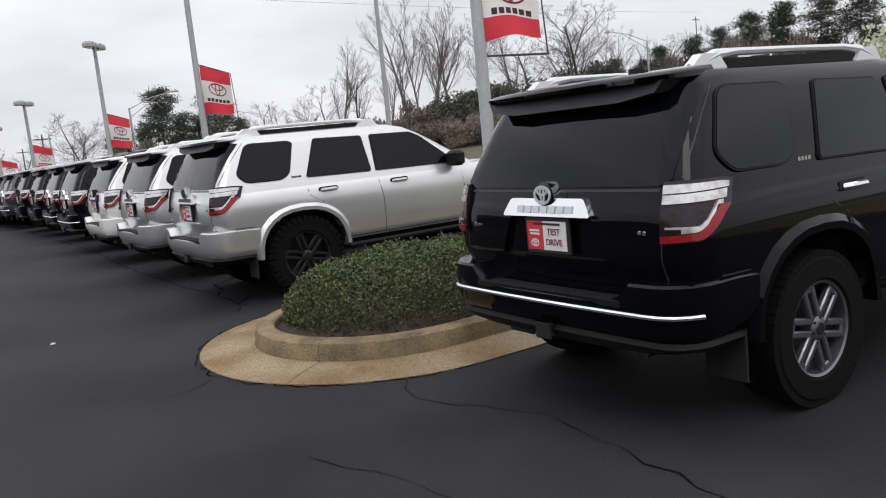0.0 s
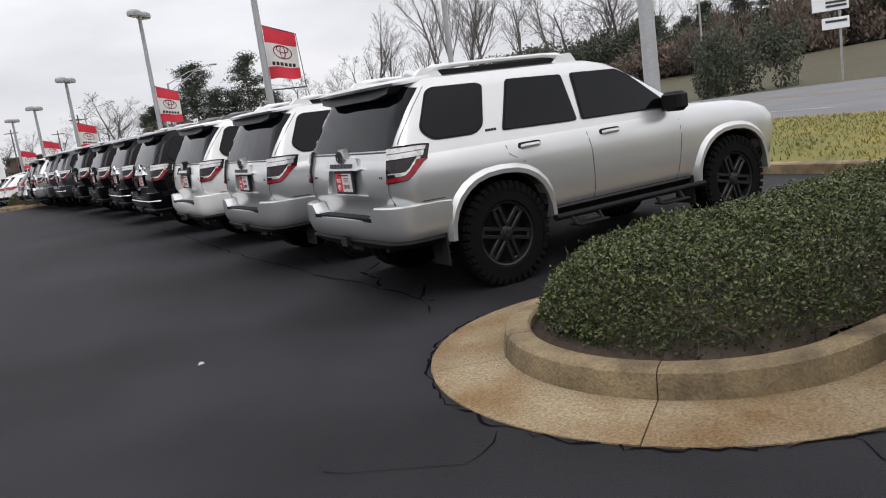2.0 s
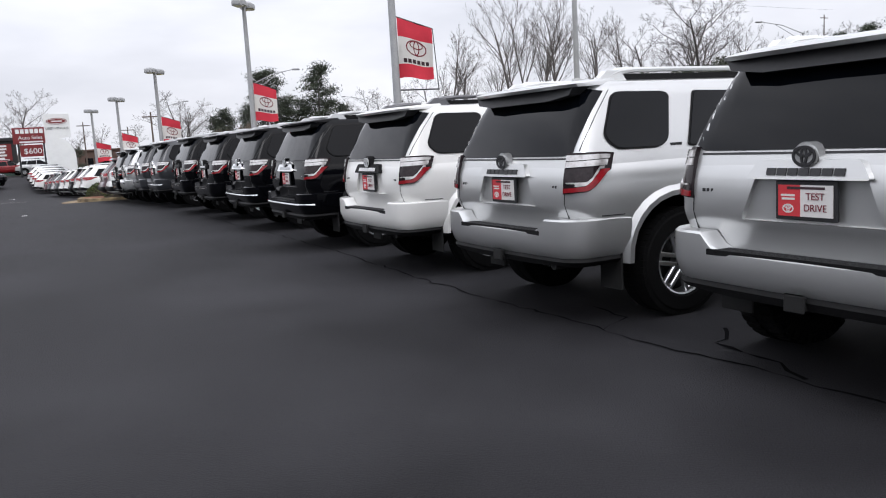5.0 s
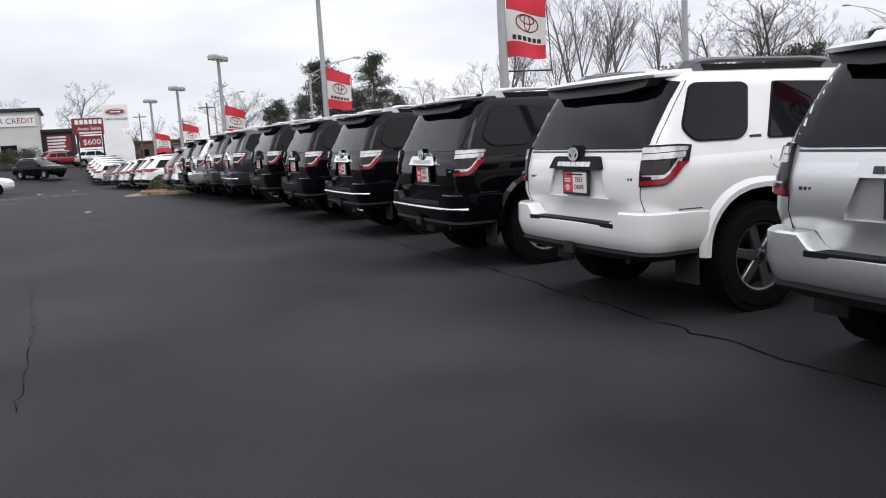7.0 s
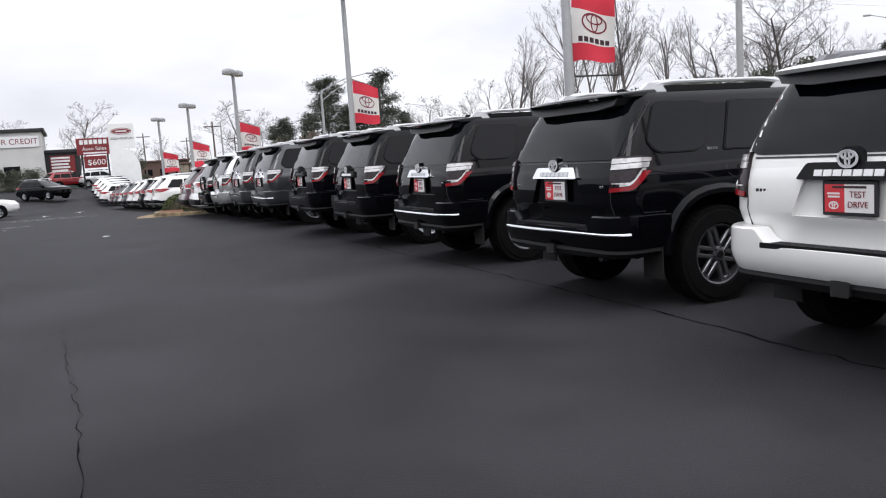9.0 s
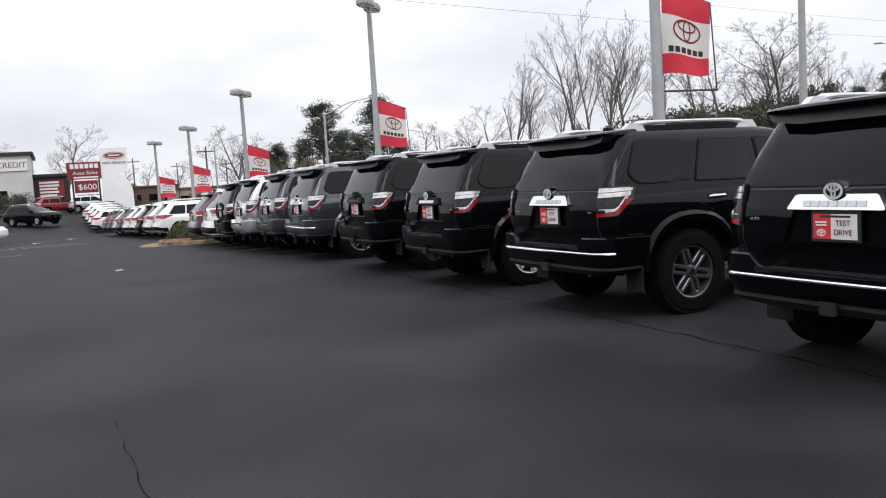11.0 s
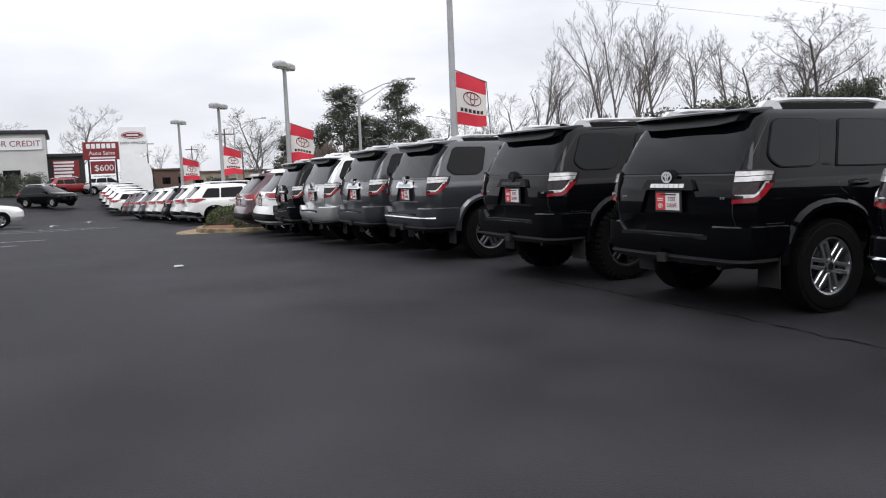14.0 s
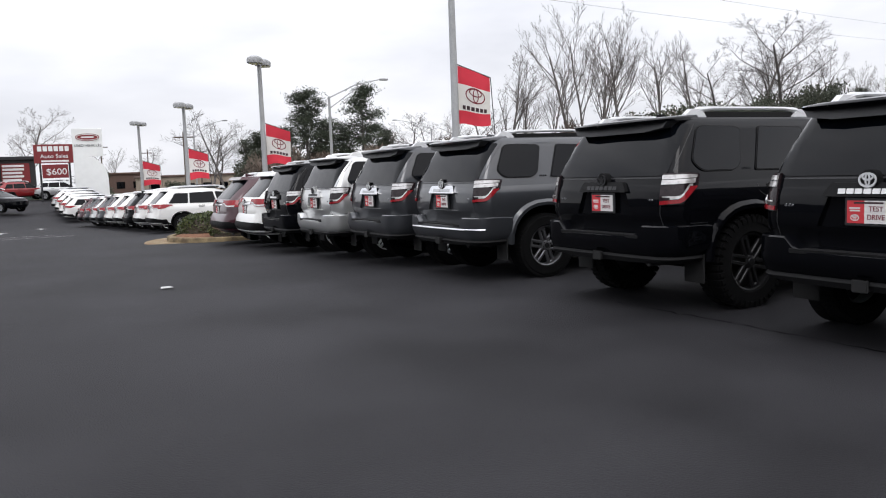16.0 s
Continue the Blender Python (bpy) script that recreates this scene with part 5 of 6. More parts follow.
        for q in (0.0, 0.004):
            for i in range(nu + 1):
                for j in range(nv + 1):
                    vs.append(cloth(i / nu, v0 + (v1 - v0) * j / nv, q))
        n2 = (nu + 1) * (nv + 1)
        for i in range(nu):
            for j in range(nv):
                a = i * (nv + 1) + j
                fs.append((a, a + nv + 1, a + nv + 2, a + 1))
                fs.append((n2 + a, n2 + a + 1, n2 + a + nv + 2, n2 + a + nv + 1))
        p = new(nm, b.add(vs, fs).mesh(nm, (mat,), 60))
        p.parent = flag
    b = Build()
    for off in (-0.006, 0.010):
        for qd in emblem_quads(0.52, 0.0, 0.30, 0.032):
            pts = [cloth(px, 0.545 + py * w / 1.30 * 0.95, off) for px, py in qd]
            b.add(pts, [(0, 1, 2, 3)] if off > 0 else [(3, 2, 1, 0)])
    p = new("oval_mark", b.mesh("oval_mark", (FLAG_INK,), 60))
    p.parent = flag
    b = Build()
    for off in (-0.006, 0.010):
        for k in range(6):
            u0 = 0.14 + k * 0.128
            for ua, ub, va, vb in ((0.0, 0.095, 0.0, 0.045),):
                pts = [cloth(u0 + uu, 0.262 + vv * 1.6, off) for uu, vv in ((ua, va), (ub, va), (ub, vb), (ua, vb))]
                b.add(pts, [(0, 1, 2, 3)] if off > 0 else [(3, 2, 1, 0)])
    p = new("name_bars", b.mesh("name_bars", (FLAG_BLACK,), 60))
    p.parent = flag


lamp_post(5.58, 11.56, 7.4, 2, 2.95, 1.1, radians(-12))
lamp_post(5.60, 25.75, 7.4, 2, 2.88, 0.95, radians(-20))
lamp_post(5.45, 38.60, 7.0, 2, 2.66, 0.95, radians(-10))
lamp_post(3.80, 50.10, 6.0, 2, 2.34, 0.98, radians(-8))
lamp_post(3.20, 61.60, 5.75, 2, 2.25, 1.0, radians(-8))
lamp_post(2.75, 74.0, 6.1, 2, 2.35, 1.1, radians(-8))


def street_light(x, y, h, arm, toward):
    base = tagged(new("street_light"), "tall grey road light with braced arm", "street light", "street lights along the road")
    base.matrix_basis = pose(x, y, gz(x, y), 0, 0, toward)
    b = Build()
    b.tube([(0, 0, 0), (0, 0, h)], [0.12, 0.075], 12)
    p = new("pole", b.mesh("pole", (GALV,)))
    p.parent = base
    b = Build()
    b.tube([(0, 0, h - 0.08), (arm * 0.5, 0, h + 0.75), (arm, 0, h + 1.15)], [0.04, 0.035, 0.03], 8)
    b.tube([(0, 0, h - 0.75), (arm * 0.35, 0, h + 0.1), (arm * 0.7, 0, h + 0.92)], [0.03, 0.028, 0.025], 8)
    p = new("arm", b.mesh("arm", (GALV,)))
    p.parent = base
    b = Build()
    b.box(arm - 0.05, arm + 0.55, -0.12, 0.12, h + 1.08, h + 1.22, 0.04)
    p = new("lamp_head", b.mesh("lamp_head", (GALV,)))
    p.parent = base


street_light(14.9, 30.6, 8.6, 2.4, -20)
street_light(13.8, 69.9, 7.4, 3.6, 0)
street_light(60.0, 56.5, 8.6, 3.6, 150)
street_light(43.0, 112.0, 8.0, 4.4, 165)
street_light(13.6, 112.0, 7.2, 3.2, 0)


def utility_pole(x, y, h):
    base = tagged(new("utility_pole"), "weathered wooden utility pole with a crossarm", "utility pole", "utility poles")
    base.matrix_basis = pose(x, y, gz(x, y))
    b = Build().tube([(0, 0, 0), (0, 0, h)], [0.15, 0.09], 10)
    p = new("pole", b.mesh("pole", (WOOD_POLE,)))
    p.parent = base
    b = Build().box(-1.1, 1.1, -0.06, 0.06, h - 0.7, h - 0.55, 0.01)
    p = new("crossarm", b.mesh("crossarm", (WOOD_POLE,)))
    p.parent = base


for ux, uy, uh in ((13.6, 118, 7.5), (9, 165, 8), (17, 170, 8), (24, 160, 8)):
    utility_pole(ux, uy, uh)
for za, zb, ya in ((20.6, 23.8, 66.0), (18.4, 21.6, 68.0)):
    b = Build()
    pts = []
    for k in range(25):
        t = k / 24
        pts.append((-60 + 200 * t, ya + 44 * t, za + (zb - za) * t - 5.0 * t * (1 - t)))
    b.tube(pts, 0.015, 4)
    tagged(new("power_line", b.mesh("power_line", (CABLE,))), "thin dark overhead power line", "cable", "power lines")
for ux, uy, uh in ((-60, 67, 20), (140, 114, 19)):
    utility_pole(ux, uy, uh)


# ---- signs and buildings at the far end ----
def far_text(parent, name, body, size, mat, x, y, z, align='CENTER'):
    t = part(name, text_mesh(name, body, size, mat, align, 0.01), parent)
    t.matrix_basis = pose(x, y, z, 90, 0, 0)
    return t


px_, py_ = 1.15, 90.5
pylon = tagged(new("sign_pylon"), "tall white dealer pylon with curved cut and oval mark", "sign")
pylon.matrix_basis = pose(px_, py_, gz(px_, py_)) @ Matrix.Diagonal((0.84, 0.84, 0.81, 1))
b = Build()
curve = [(-1.35, 0.0), (1.55, 0.0)] + [(1.55 - 2.0 * (1 - math.cos(a)), 2.6 + 2.35 * math.sin(a)) for a in (math.pi / 2 * k / 10 for k in range(11))] + [(-1.35, 5.0)]
b.prism(curve, lambda u, v, d: (u, -0.25 + d, v), 0.5)
part("pylon_panel", b.mesh("pylon_panel", (WHITE_PAINT,), 30), pylon)
b = Build().box(-1.35, 1.25, -0.20, 0.20, 4.9, 7.6, 0.02)
part("upper_panel", b.mesh("upper_panel", (WHITE_PAINT,)), pylon)
b = Build()
b.prism([(1.05 * math.cos(a), 6.75 + 0.36 * math.sin(a)) for a in (2 * math.pi * k / 28 for k in range(28))], lambda u, v, d: (u - 0.05, -0.26 + d, v), 0.05)
b.slot = 1
for q in ring(0, 6.75, 0.97, 0.30, 0.05, 24):
    b.prism(q, lambda u, v, d: (u - 0.05, -0.275 + d, v), 0.01)
b.box(-0.6, 0.5, -0.275, -0.262, 6.69, 6.82)
part("oval_mark", b.mesh("oval_mark", (SIGN_RED, WHITE_PAINT)), pylon)
far_text(pylon, "sign_words", "USED VEHICLES", 0.34, SIGN_BLACK, -0.05, -0.215, 5.95)

sx_, sy_ = -1.05, 97.0
sale = tagged(new("roadside_sign"), "dark red sale sign on two posts with white lettering", "sign")
sale.matrix_basis = pose(sx_, sy_, gz(sx_, sy_)) @ Matrix.Diagonal((0.84, 0.84, 0.79, 1))
for post_x in (-1.35, 1.35):
    part("sign_post", Build().tube([(post_x, 0, 0), (post_x, 0, 5.2)], 0.10, 8).mesh("sign_post", (SIGN_BLACK,)), sale)
part("sign_panel", Build().box(-1.85, 1.85, -0.15, 0.15, 4.15, 6.15, 0.02).mesh("sign_panel", (SIGN_RED,)), sale)
part("price_panel", Build().box(-1.2, 1.2, -0.13, 0.13, 2.55, 4.0, 0.02).mesh("price_panel", (SIGN_RED,)), sale)
b = Build()
for k in range(6):
    b.box(-1.5 + 0.5 * k, -1.12 + 0.5 * k, -0.17, -0.153, 5.42, 5.95, 0.0)
b.box(-1.2, 1.3, -0.17, -0.153, 4.28, 4.46)
part("name_bars", b.mesh("name_bars", (WHITE_PAINT,)), sale)
far_text(sale, "sign_words", "Auto Sales", 0.6, WHITE_PAINT, 0, -0.16, 4.88)
far_text(sale, "price_words", "$600", 0.95, WHITE_PAINT, 0.1, -0.14, 3.2)


def building(x, y, sx, sy, h, mat, label, roof, name="shop_building"):
    base = tagged(new(name), label, "building")
    base.matrix_basis = pose(x, y, gz(x, y))
    part("walls", Build().box(-sx / 2, sx / 2, 0, sy, -1, h).mesh("walls", (mat,)), base)
    part("roof", Build().box(-sx / 2 - 0.3, sx / 2 + 0.3, -0.3, sy + 0.3, h, h + 0.35, 0.05).mesh("roof", (roof,)), base)
    for k in range(int(sx // 3)):
        u = -sx / 2 + 1.2 + k * 3
        part("window", Build().box(u, u + 1.5, -0.04, 0.06, 0.9, 2.2, 0.01).mesh("window", (GLASS_TINT,)), base)
    return base


shop = building(-11.15, 105, 11.0, 12, 5.6, STUCCO, "white stuccoed sale building with dark red lettering", SIGN_BLACK)
part("sign_board", Build().box(0.0, 5.2, -0.12, -0.02, 4.1, 5.2).mesh("sign_board", (WHITE_PAINT,)), shop)
far_text(shop, "sign_words", "YOUR CREDIT", 0.78, SIGN_RED, 2.6, -0.13, 4.65)
wing = building(-4.0, 107, 3.4, 8, 3.7, SIGN_BLACK, "dark low wing covered with red and white sale boards", SIGN_BLACK)
b = Build()
b.box(-1.2, 1.2, -0.12, -0.06, 1.6, 3.4)
part("sale_board", b.mesh("sale_board", (SIGN_RED,)), wing)
b = Build()
rr_ = random.Random(3)
for k in range(5):
    b.box(-1.1, -1.1 + rr_.uniform(1.4, 2.1), -0.15, -0.122, 1.75 + 0.33 * k, 1.95 + 0.33 * k)
part("letter_bars", b.mesh("letter_bars", (WHITE_PAINT,)), wing)
part("green_base", Build().box(-1.3, 3.6, -0.25, -0.04, -0.6, 1.2).mesh("green_base", (SIGN_GREEN,)), wing)
building(24, 170, 16, 10, 3.4, BRICK_TAN, "low tan masonry shops with brown roof", ROOF_BROWN)
building(45, 175, 20, 10, 3.2, BRICK_TAN, "low tan masonry shops with brown roof", ROOF_BROWN)
building(14, 185, 10, 10, 3.6, ROOF_BROWN, "low brown roadside shop", ROOF_BROWN)

post = tagged(new("direction_sign"), "white roadside signs on a slim post", "sign")
post.matrix_basis = pose(42.4, 32.3, gz(42.4, 32.3), 0, 0, -55) @ Matrix.Diagonal((1.2, 1.2, 1.0, 1))
part("post", Build().tube([(0.35, 0.05, 0), (0.35, 0.05, 5.0)], 0.06, 8).mesh("post", (GALV,)), post)
for z0, z1, x0, x1 in ((4.05, 4.95, -0.85, 0.75), (3.0, 3.65, -0.45, 0.75)):
    part("panel", Build().box(x0, x1, -0.04, 0.04, z0, z1, 0.01).mesh("panel", (WHITE_PAINT,)), post)
    b = Build()
    for k in range(3 if z1 > 4 else 1):
        b.box(x0 + 0.6 if z1 > 4 else x0 + 0.15, x1 - 0.1, -0.06, -0.042, z1 - 0.28 - 0.22 * k, z1 - 0.15 - 0.22 * k)
    part("letter_bars", b.mesh("letter_bars", (DARK_METAL,)), post)


# ---- trees ----
def bare_tree_mesh(seed, height, spread, stems=1, limb0=0.3, fine=1.0, lift=0.2):
    r = random.Random(seed)
    b = Build()

    def grow(p, d, length, rad, level):
        n = 4 if level < 2 else 3
        pts, dirs = [p], [d]
        for _ in range(n):
            bend = 0.11 if level < 3 else 0.18
            d = (d + Vector((r.gauss(0, bend), r.gauss(0, bend), r.gauss(0.05, bend * 0.6)))).normalized()
            p = p + d * (length / n)
            pts.append(p)
            dirs.append(d)
        tip = 0.35 if level < 3 else 0.5
        b.tube(pts, [rad * (1 - (1 - tip) * i / n) for i in range(n + 1)], 6 if level == 0 else (4 if level == 1 else 3), False)
        if level >= 4:
            return
        count = {0: 10, 1: 6, 2: int(5 * fine), 3: int(3 * fine)}[level]
        for k in range(count):
            t = (limb0 if level == 0 else 0.2) + (1 - (limb0 if level == 0 else 0.2)) * (k + r.random()) / count
            i = min(n - 1, int(t * n))
            q = pts[i].lerp(pts[i + 1], t * n - i)
            az = r.uniform(0, 6.283)
            side = dirs[i].cross(Vector((math.cos(az), math.sin(az), 0.3))).normalized()
            ang = r.uniform(0.45, 0.95) * spread
            nd = (dirs[i] * math.cos(ang) + side * math.sin(ang) + Vector((0, 0, lift))).normalized()
            ln = length * (r.uniform(0.42, 0.62) if level == 0 else r.uniform(0.38, 0.6)) * (1.15 - 0.55 * t)
            grow(q, nd, ln, max(0.012, rad * (1 - 0.6 * t) * r.uniform(0.4, 0.6)), level + 1)
    for s in range(stems):
        a = 6.283 * s / max(1, stems)
        lean = Vector((math.cos(a) * 0.14, math.sin(a) * 0.14, 1)).normalized() if stems > 1 else Vector((0, 0, 1))
        o = Vector((math.cos(a) * 0.8, math.sin(a) * 0.8, -0.3)) if stems > 1 else Vector((0, 0, -0.3))
        grow(o, lean, height * r.uniform(0.82, 1.0), height * 0.016 / (1.0 if stems == 1 else 1.3), 0)
    return b.mesh("trunk_and_branches", (BARK,), None)


def card_cloud(seed, count, radii, size, shape="ellipsoid", upright=0.0, slim=1.0):
    """Many small leaf sprays filling uneven clumps."""
    r = random.Random(seed)
    vs, fs = [], []
    clumps = [(Vector((r.uniform(-0.7, 0.7) * radii[0], r.uniform(-0.7, 0.7) * radii[1], r.uniform(0.1, 0.85) * radii[2] * 2)), r.uniform(0.25, 0.45)) for _ in range(14)]
    for _ in range(count):
        c, k = r.choice(clumps)
        d = Vector((r.gauss(0, 1), r.gauss(0, 1), r.gauss(0, 1))).normalized() * (r.random() ** 0.4)
        p = c + Vector((d.x * radii[0] * k, d.y * radii[1] * k, d.z * radii[2] * k * 1.6))
        if p.z < 0:
            p.z = abs(p.z) * 0.3
        a = Vector((r.gauss(0, 1), r.gauss(0, 1), r.gauss(upright, 0.6))).normalized()
        s = a.cross(Vector((r.gauss(0, 1), r.gauss(0, 1), r.gauss(0, 1)))).normalized()
        ln, wd = size * r.uniform(0.6, 1.4), size * slim * r.uniform(0.2, 0.45)
        o = len(vs)
        vs += [p - s * wd * 0.3, p + a * ln * 0.6 + s * wd, p + a * ln, p + a * ln * 0.5 - s * wd]
        fs.append((o, o + 1, o + 2, o + 3))
    return vs, fs


def pine_tree(seed, height, crown0):
    r = random.Random(seed)
    b = Build()
    b.tube([(0, 0, -0.3), (0.1, 0.05, height * 0.5), (0.0, 0.1, height)], [height * 0.017, height * 0.012, 0.04], 8, False)
    lv, lf = [], []
    n = 36
    for k in range(n):
        t = crown0 + (1 - crown0) * (k + r.random() * 0.6) / n
        az = r.uniform(0, 6.283)
        ln = height * 0.24 * (1.12 - ((t - crown0) / (1 - crown0)) ** 1.3 * 0.85) * r.uniform(0.45, 1.1)
        p0 = Vector((0, 0.05, height * t))
        p1 = p0 + Vector((math.cos(az) * ln, math.sin(az) * ln, ln * r.uniform(-0.05, 0.35)))
        b.tube([p0, p0.lerp(p1, 0.5) + Vector((0, 0, -0.1)), p1], [0.07, 0.05, 0.02], 4, False)
        for _ in range(8):
            c = p0.lerp(p1, r.uniform(0.45, 1.05)) + Vector((r.gauss(0, 0.3), r.gauss(0, 0.3), r.gauss(0.15, 0.2)))
            for _ in range(26):
                d = Vector((r.gauss(0, 1), r.gauss(0, 1), r.gauss(0.3, 0.6))).normalized()
                s = d.cross(Vector((r.gauss(0, 1), r.gauss(0, 1), 1))).normalized() * r.uniform(0.03, 0.075)
                q = c + Vector((r.gauss(0, 0.6), r.gauss(0, 0.6), r.gauss(0, 0.22)))
                o = len(lv)
                lv += [q - s, q + s, q + d * r.uniform(0.3, 0.6)]
                lf.append((o, o + 1, o + 2))
    return b.mesh("trunk_and_branches", (BARK,), None), mesh_of("needles", lv, lf, (NEEDLE,))


BARE = [bare_tree_mesh(101, 15, 0.75, 3, 0.25), bare_tree_mesh(102, 15, 1.0, 1, 0.30), bare_tree_mesh(103, 14, 0.7, 2, 0.22), bare_tree_mesh(104, 12, 1.1, 1, 0.18, 1.35, 0.06), bare_tree_mesh(105, 14, 0.8, 1, 0.35)]
BARE_H = [15, 15, 14, 12, 14]


def place_bare(kind_i, x, y, h, turn=0.0, wide=1.0, label="tall bare winter tree with fine grey branches"):
    base = tagged(new("bare_tree"), label, "tree", "bare trees across the road")
    s = h / BARE_H[kind_i]
    base.matrix_basis = pose(x, y, gz(x, y), 0, 0, turn) @ Matrix.Diagonal((s * wide, s * wide, s, 1))
    p = new("trunk_and_branches", BARE[kind_i])
    p.parent = base


def polar(bearing, dist):
    """A place by bearing (degrees right of the row) and distance from the middle of the lane."""
    return -4.43 + dist * math.sin(radians(bearing)), 19.15 + dist * math.cos(radians(bearing))


# (kind, bearing, distance, rise of the top)
for k, tb, td, ts in ((4, 32.4, 105, 0.134), (1, 33.6, 110, 0.120), (4, 35.2, 125, 0.108), (4, 37.1, 128, 0.163), (2, 38.0, 126, 0.168), (1, 38.9, 130, 0.160), (4, 40.4, 124, 0.164), (1, 42.8, 128, 0.163),
                      (4, 45.2, 130, 0.132), (3, 46.9, 126, 0.110), (3, 48.5, 124, 0.138), (1, 49.6, 128, 0.130), (3, 50.7, 122, 0.137), (1, 52.4, 126, 0.121), (4, 54.0, 126, 0.091), (3, 55.6, 124, 0.090),
                      (1, 57.6, 118, 0.092), (3, 60.0, 116, 0.096), (1, 63.1, 112, 0.096), (2, 66.2, 110, 0.096), (0, 69.9, 108, 0.096),
                      (3, 31.0, 120, 0.078), (4, 29.4, 122, 0.066), (3, 27.5, 125, 0.058), (3, 25.4, 120, 0.060), (3, 23.7, 122, 0.050), (3, 12.9, 112, 0.070), (3, 12.0, 118, 0.060), (3, 0.9, 140, 0.077),
                      (3, -1.3, 150, 0.059), (3, -3.8, 160, 0.045), (4, -6.2, 150, 0.049), (4, 5.8, 180, 0.037), (3, 4.2, 185, 0.031), (3, 7.6, 170, 0.034)):
    tx, ty = polar(tb, td)
    place_bare(k, tx, ty, (1.34 + ts * td - gz(tx, ty)) * (0.95 if k == 3 else 0.88), (tb * 97) % 360, 1.35 if k == 3 else 1.05)

PINES = [pine_tree(201, 13, 0.42), pine_tree(202, 14, 0.35), pine_tree(203, 11, 0.25)]
PINE_H = [13, 14, 11]


def place_pine(k, x, y, h):
    base = tagged(new("pine_tree"), "dark green pine with layered open crown", "tree", "pine trees")
    s = h / PINE_H[k]
    base.matrix_basis = pose(x, y, gz(x, y), 0, 0, (x * 53) % 360) @ Matrix.Diagonal((s, s, s, 1))
    for nm, me in zip(("trunk_and_branches", "needles"), PINES[k]):
        p = new(nm, me)
        p.parent = base
        if nm == "needles":
            tagged(p, kind="stuff")


for k, tb, td, ts in ((0, 18.5, 112, 0.100), (1, 22.3, 115, 0.105), (2, 17.1, 120, 0.056), (2, 19.8, 118, 0.064), (2, 21.0, 120, 0.060), (2, 23.9, 122, 0.052), (2, 15.2, 120, 0.052), (2, 14.4, 126, 0.044), (2, 53.2, 118, 0.075),
                      (0, 56.9, 112, 0.085), (2, 59.5, 108, 0.090), (1, 61.6, 106, 0.098), (0, 63.7, 104, 0.110), (2, 65.8, 104, 0.115), (1, 68.4, 102, 0.125), (0, 71.0, 100, 0.130), (2, 74.1, 98, 0.120), (2, 54.9, 125, 0.070)):
    tx, ty = polar(tb, td)
    place_pine(k, tx, ty, 1.34 + ts * td - gz(tx, ty))

SHRUBS = [card_cloud(301 + i, 5200, (4.0, 4.0, 2.4), 0.30) for i in range(3)]
SHRUB_ME = [mesh_of("leaf_mass", v, f, (EVERGREEN,)) for v, f in SHRUBS]
THICK = [card_cloud(311 + i, 5200, (5.0, 4.0, 2.2), 0.62, "e", 1.6, 0.35) for i in range(3)]
THICK_ME = [mesh_of("twig_mass", v, f, (THICKET,)) for v, f in THICK]
r3 = random.Random(77)


def mass(name, label, me, x, y, s, h, group, cat):
    base = tagged(new(name), label, cat, group)
    base.matrix_basis = pose(x, y, gz(x, y) - 0.2, 0, 0, r3.uniform(0, 360)) @ Matrix.Diagonal((s, s, h, 1))
    p = new(me.name.split(".")[0], me)
    p.parent = base
    tagged(p, kind="stuff")


def band(n, b0, b1, d0, d1, s0, s1, h0, h1, meshes, name, label, group):
    for k in range(n):
        x, y = polar(b0 + (b1 - b0) * (k + r3.random()) / n, r3.uniform(d0, d1))
        mass(name, label, meshes[k % 3], x, y, r3.uniform(s0, s1), r3.uniform(h0, h1), group, "bush")


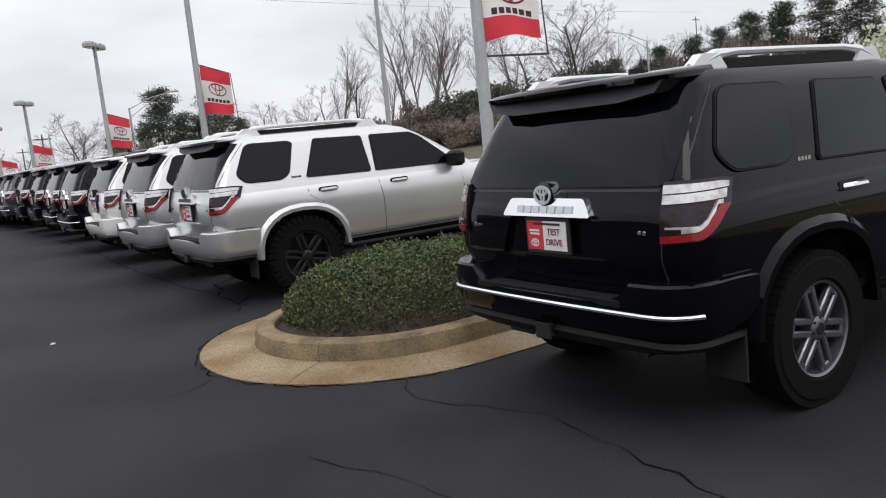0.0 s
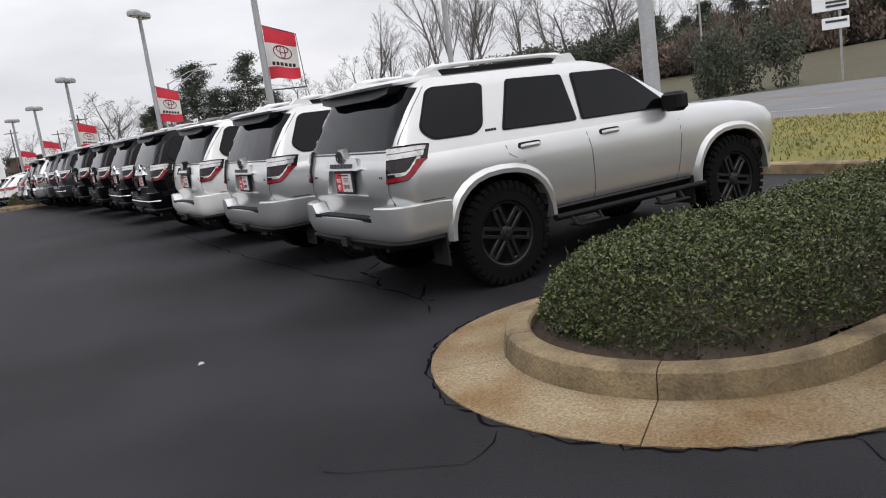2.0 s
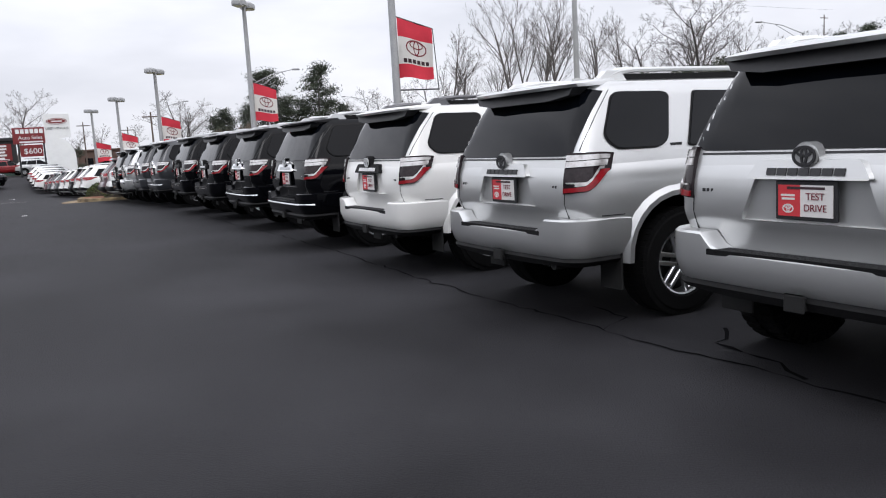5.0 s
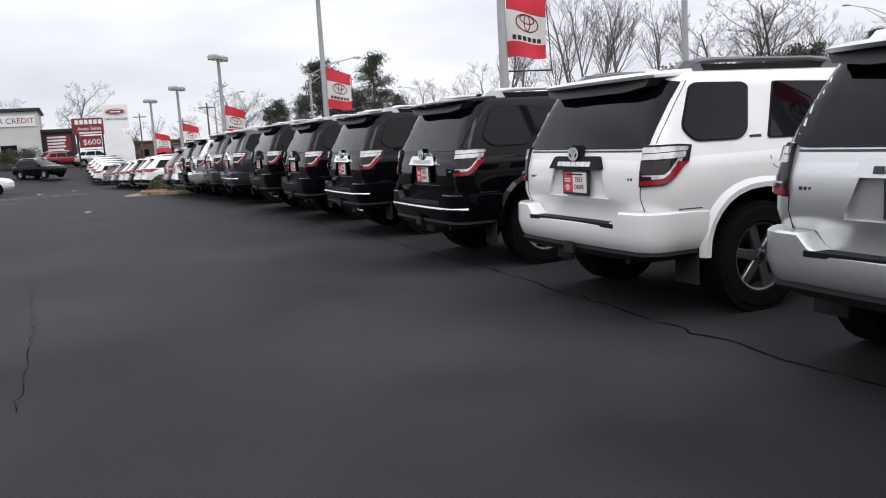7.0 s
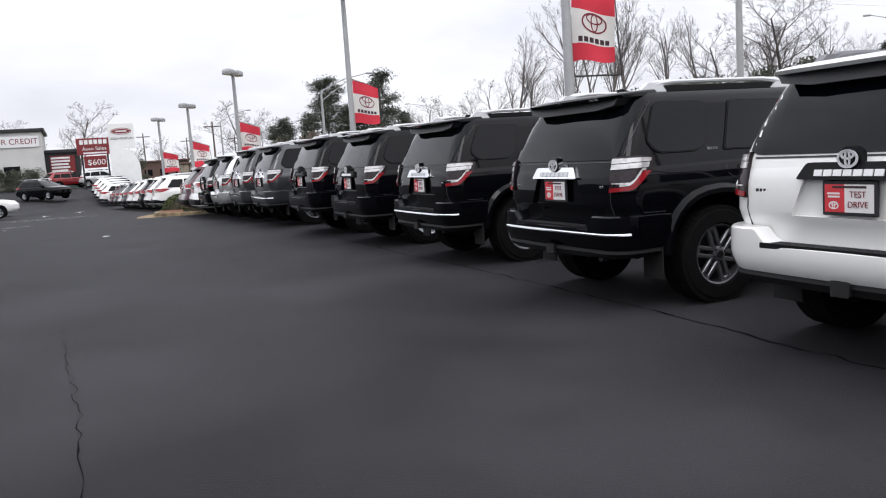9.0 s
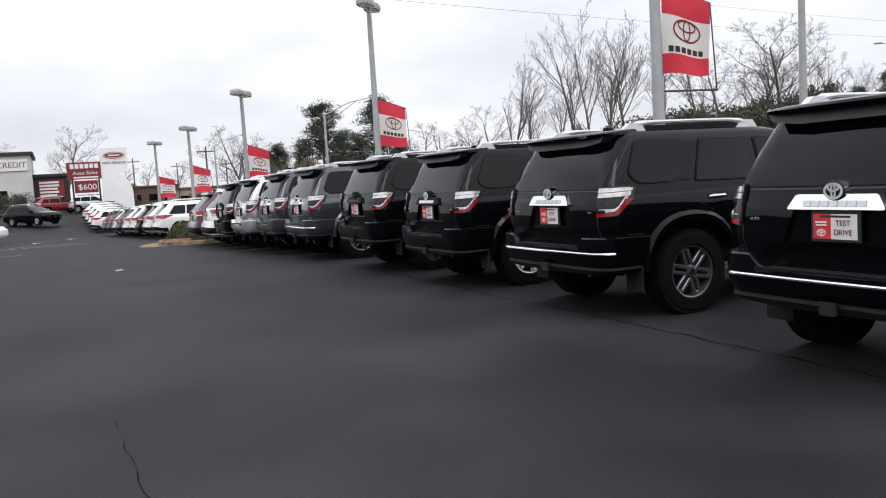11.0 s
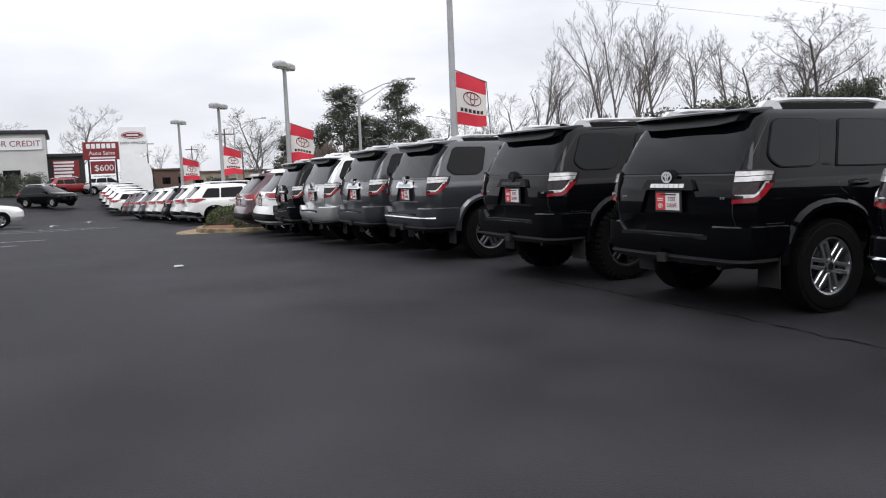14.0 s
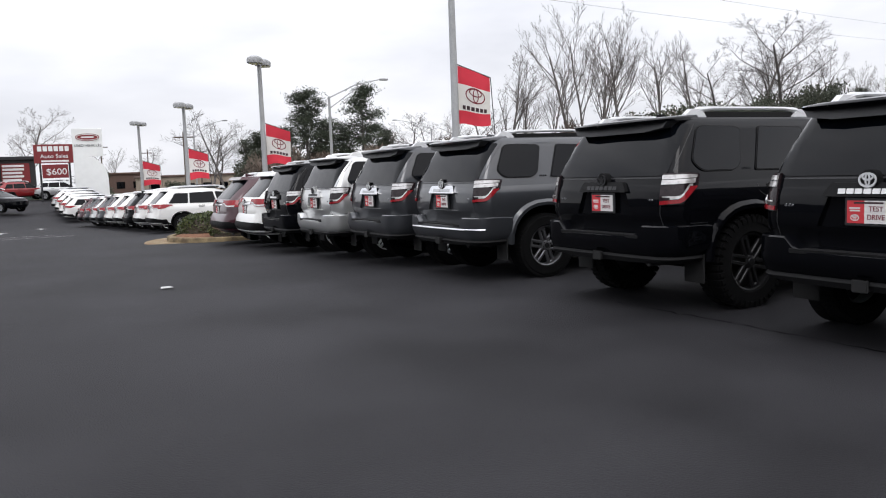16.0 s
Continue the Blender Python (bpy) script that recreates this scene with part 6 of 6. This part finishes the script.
band(22, 16, 36, 104, 118, 1.0, 1.4, 0.9, 1.35, THICK_ME, "thicket", "leafless brown thicket at the wood's edge", "thickets across the road")
band(16, 30, 52, 98, 112, 1.0, 1.4, 0.5, 0.9, THICK_ME, "thicket", "leafless brown thicket at the wood's edge", "thickets across the road")
band(18, 40, 54, 112, 122, 0.9, 1.4, 1.1, 1.7, SHRUB_ME, "evergreen_bush", "dark evergreen undergrowth below the trees", "evergreen undergrowth")
band(14, 36, 58, 120, 130, 1.0, 1.5, 1.0, 1.5, THICK_ME, "thicket", "leafless brown thicket at the wood's edge", "thickets across the road")
band(18, 54, 78, 96, 112, 1.0, 1.4, 0.9, 1.5, THICK_ME, "thicket", "leafless brown thicket at the wood's edge", "thickets across the road")
band(18, 50, 76, 104, 118, 1.0, 1.5, 1.0, 1.5, SHRUB_ME, "evergreen_bush", "dark evergreen undergrowth below the trees", "evergreen undergrowth")
band(8, 15, 24, 118, 126, 0.9, 1.3, 0.9, 1.3, SHRUB_ME, "evergreen_bush", "dark evergreen undergrowth below the trees", "evergreen undergrowth")
for x, y, s, h in ((46, 43, 0.55, 1.0), (47, 40, 0.6, 0.95), (49, 46, 0.5, 0.8), (-9.5, 101, 0.45, 0.5), (-7.4, 102, 0.4, 0.45), (-12.5, 100, 0.5, 0.55), (52, 60, 0.6, 0.5), (54, 66, 0.6, 0.45), (12, 118, 0.4, 0.4), (3.5, 112, 0.5, 0.6)):
    mass("evergreen_bush", "dense dark green evergreen shrub", SHRUB_ME[int(x) % 3], x, y, s, h, "evergreen undergrowth", "bush")
bl = mesh_of("blossom_mass", *card_cloud(331, 3000, (3.0, 3.0, 2.0), 0.28), (BLOSSOM,))
mass("blossom_tree", "pale blossoming spring tree beside the road", bl, 43, 24.5, 0.9, 1.4, "", "tree")


# ---- unseen plain walls added behind the lane to darken the cars' reflections ----
for nm, args in (("wall_west", (-27, -26.6, -45, 62, 0, 5.0)), ("wall_south", (-26, 6, -32, -31.6, 0, 4.0))):
    tagged(new(nm, Build().box(*args).mesh(nm, (SLATE,))), "unseen plain dark wall added for reflections", "wall", kind="structure")
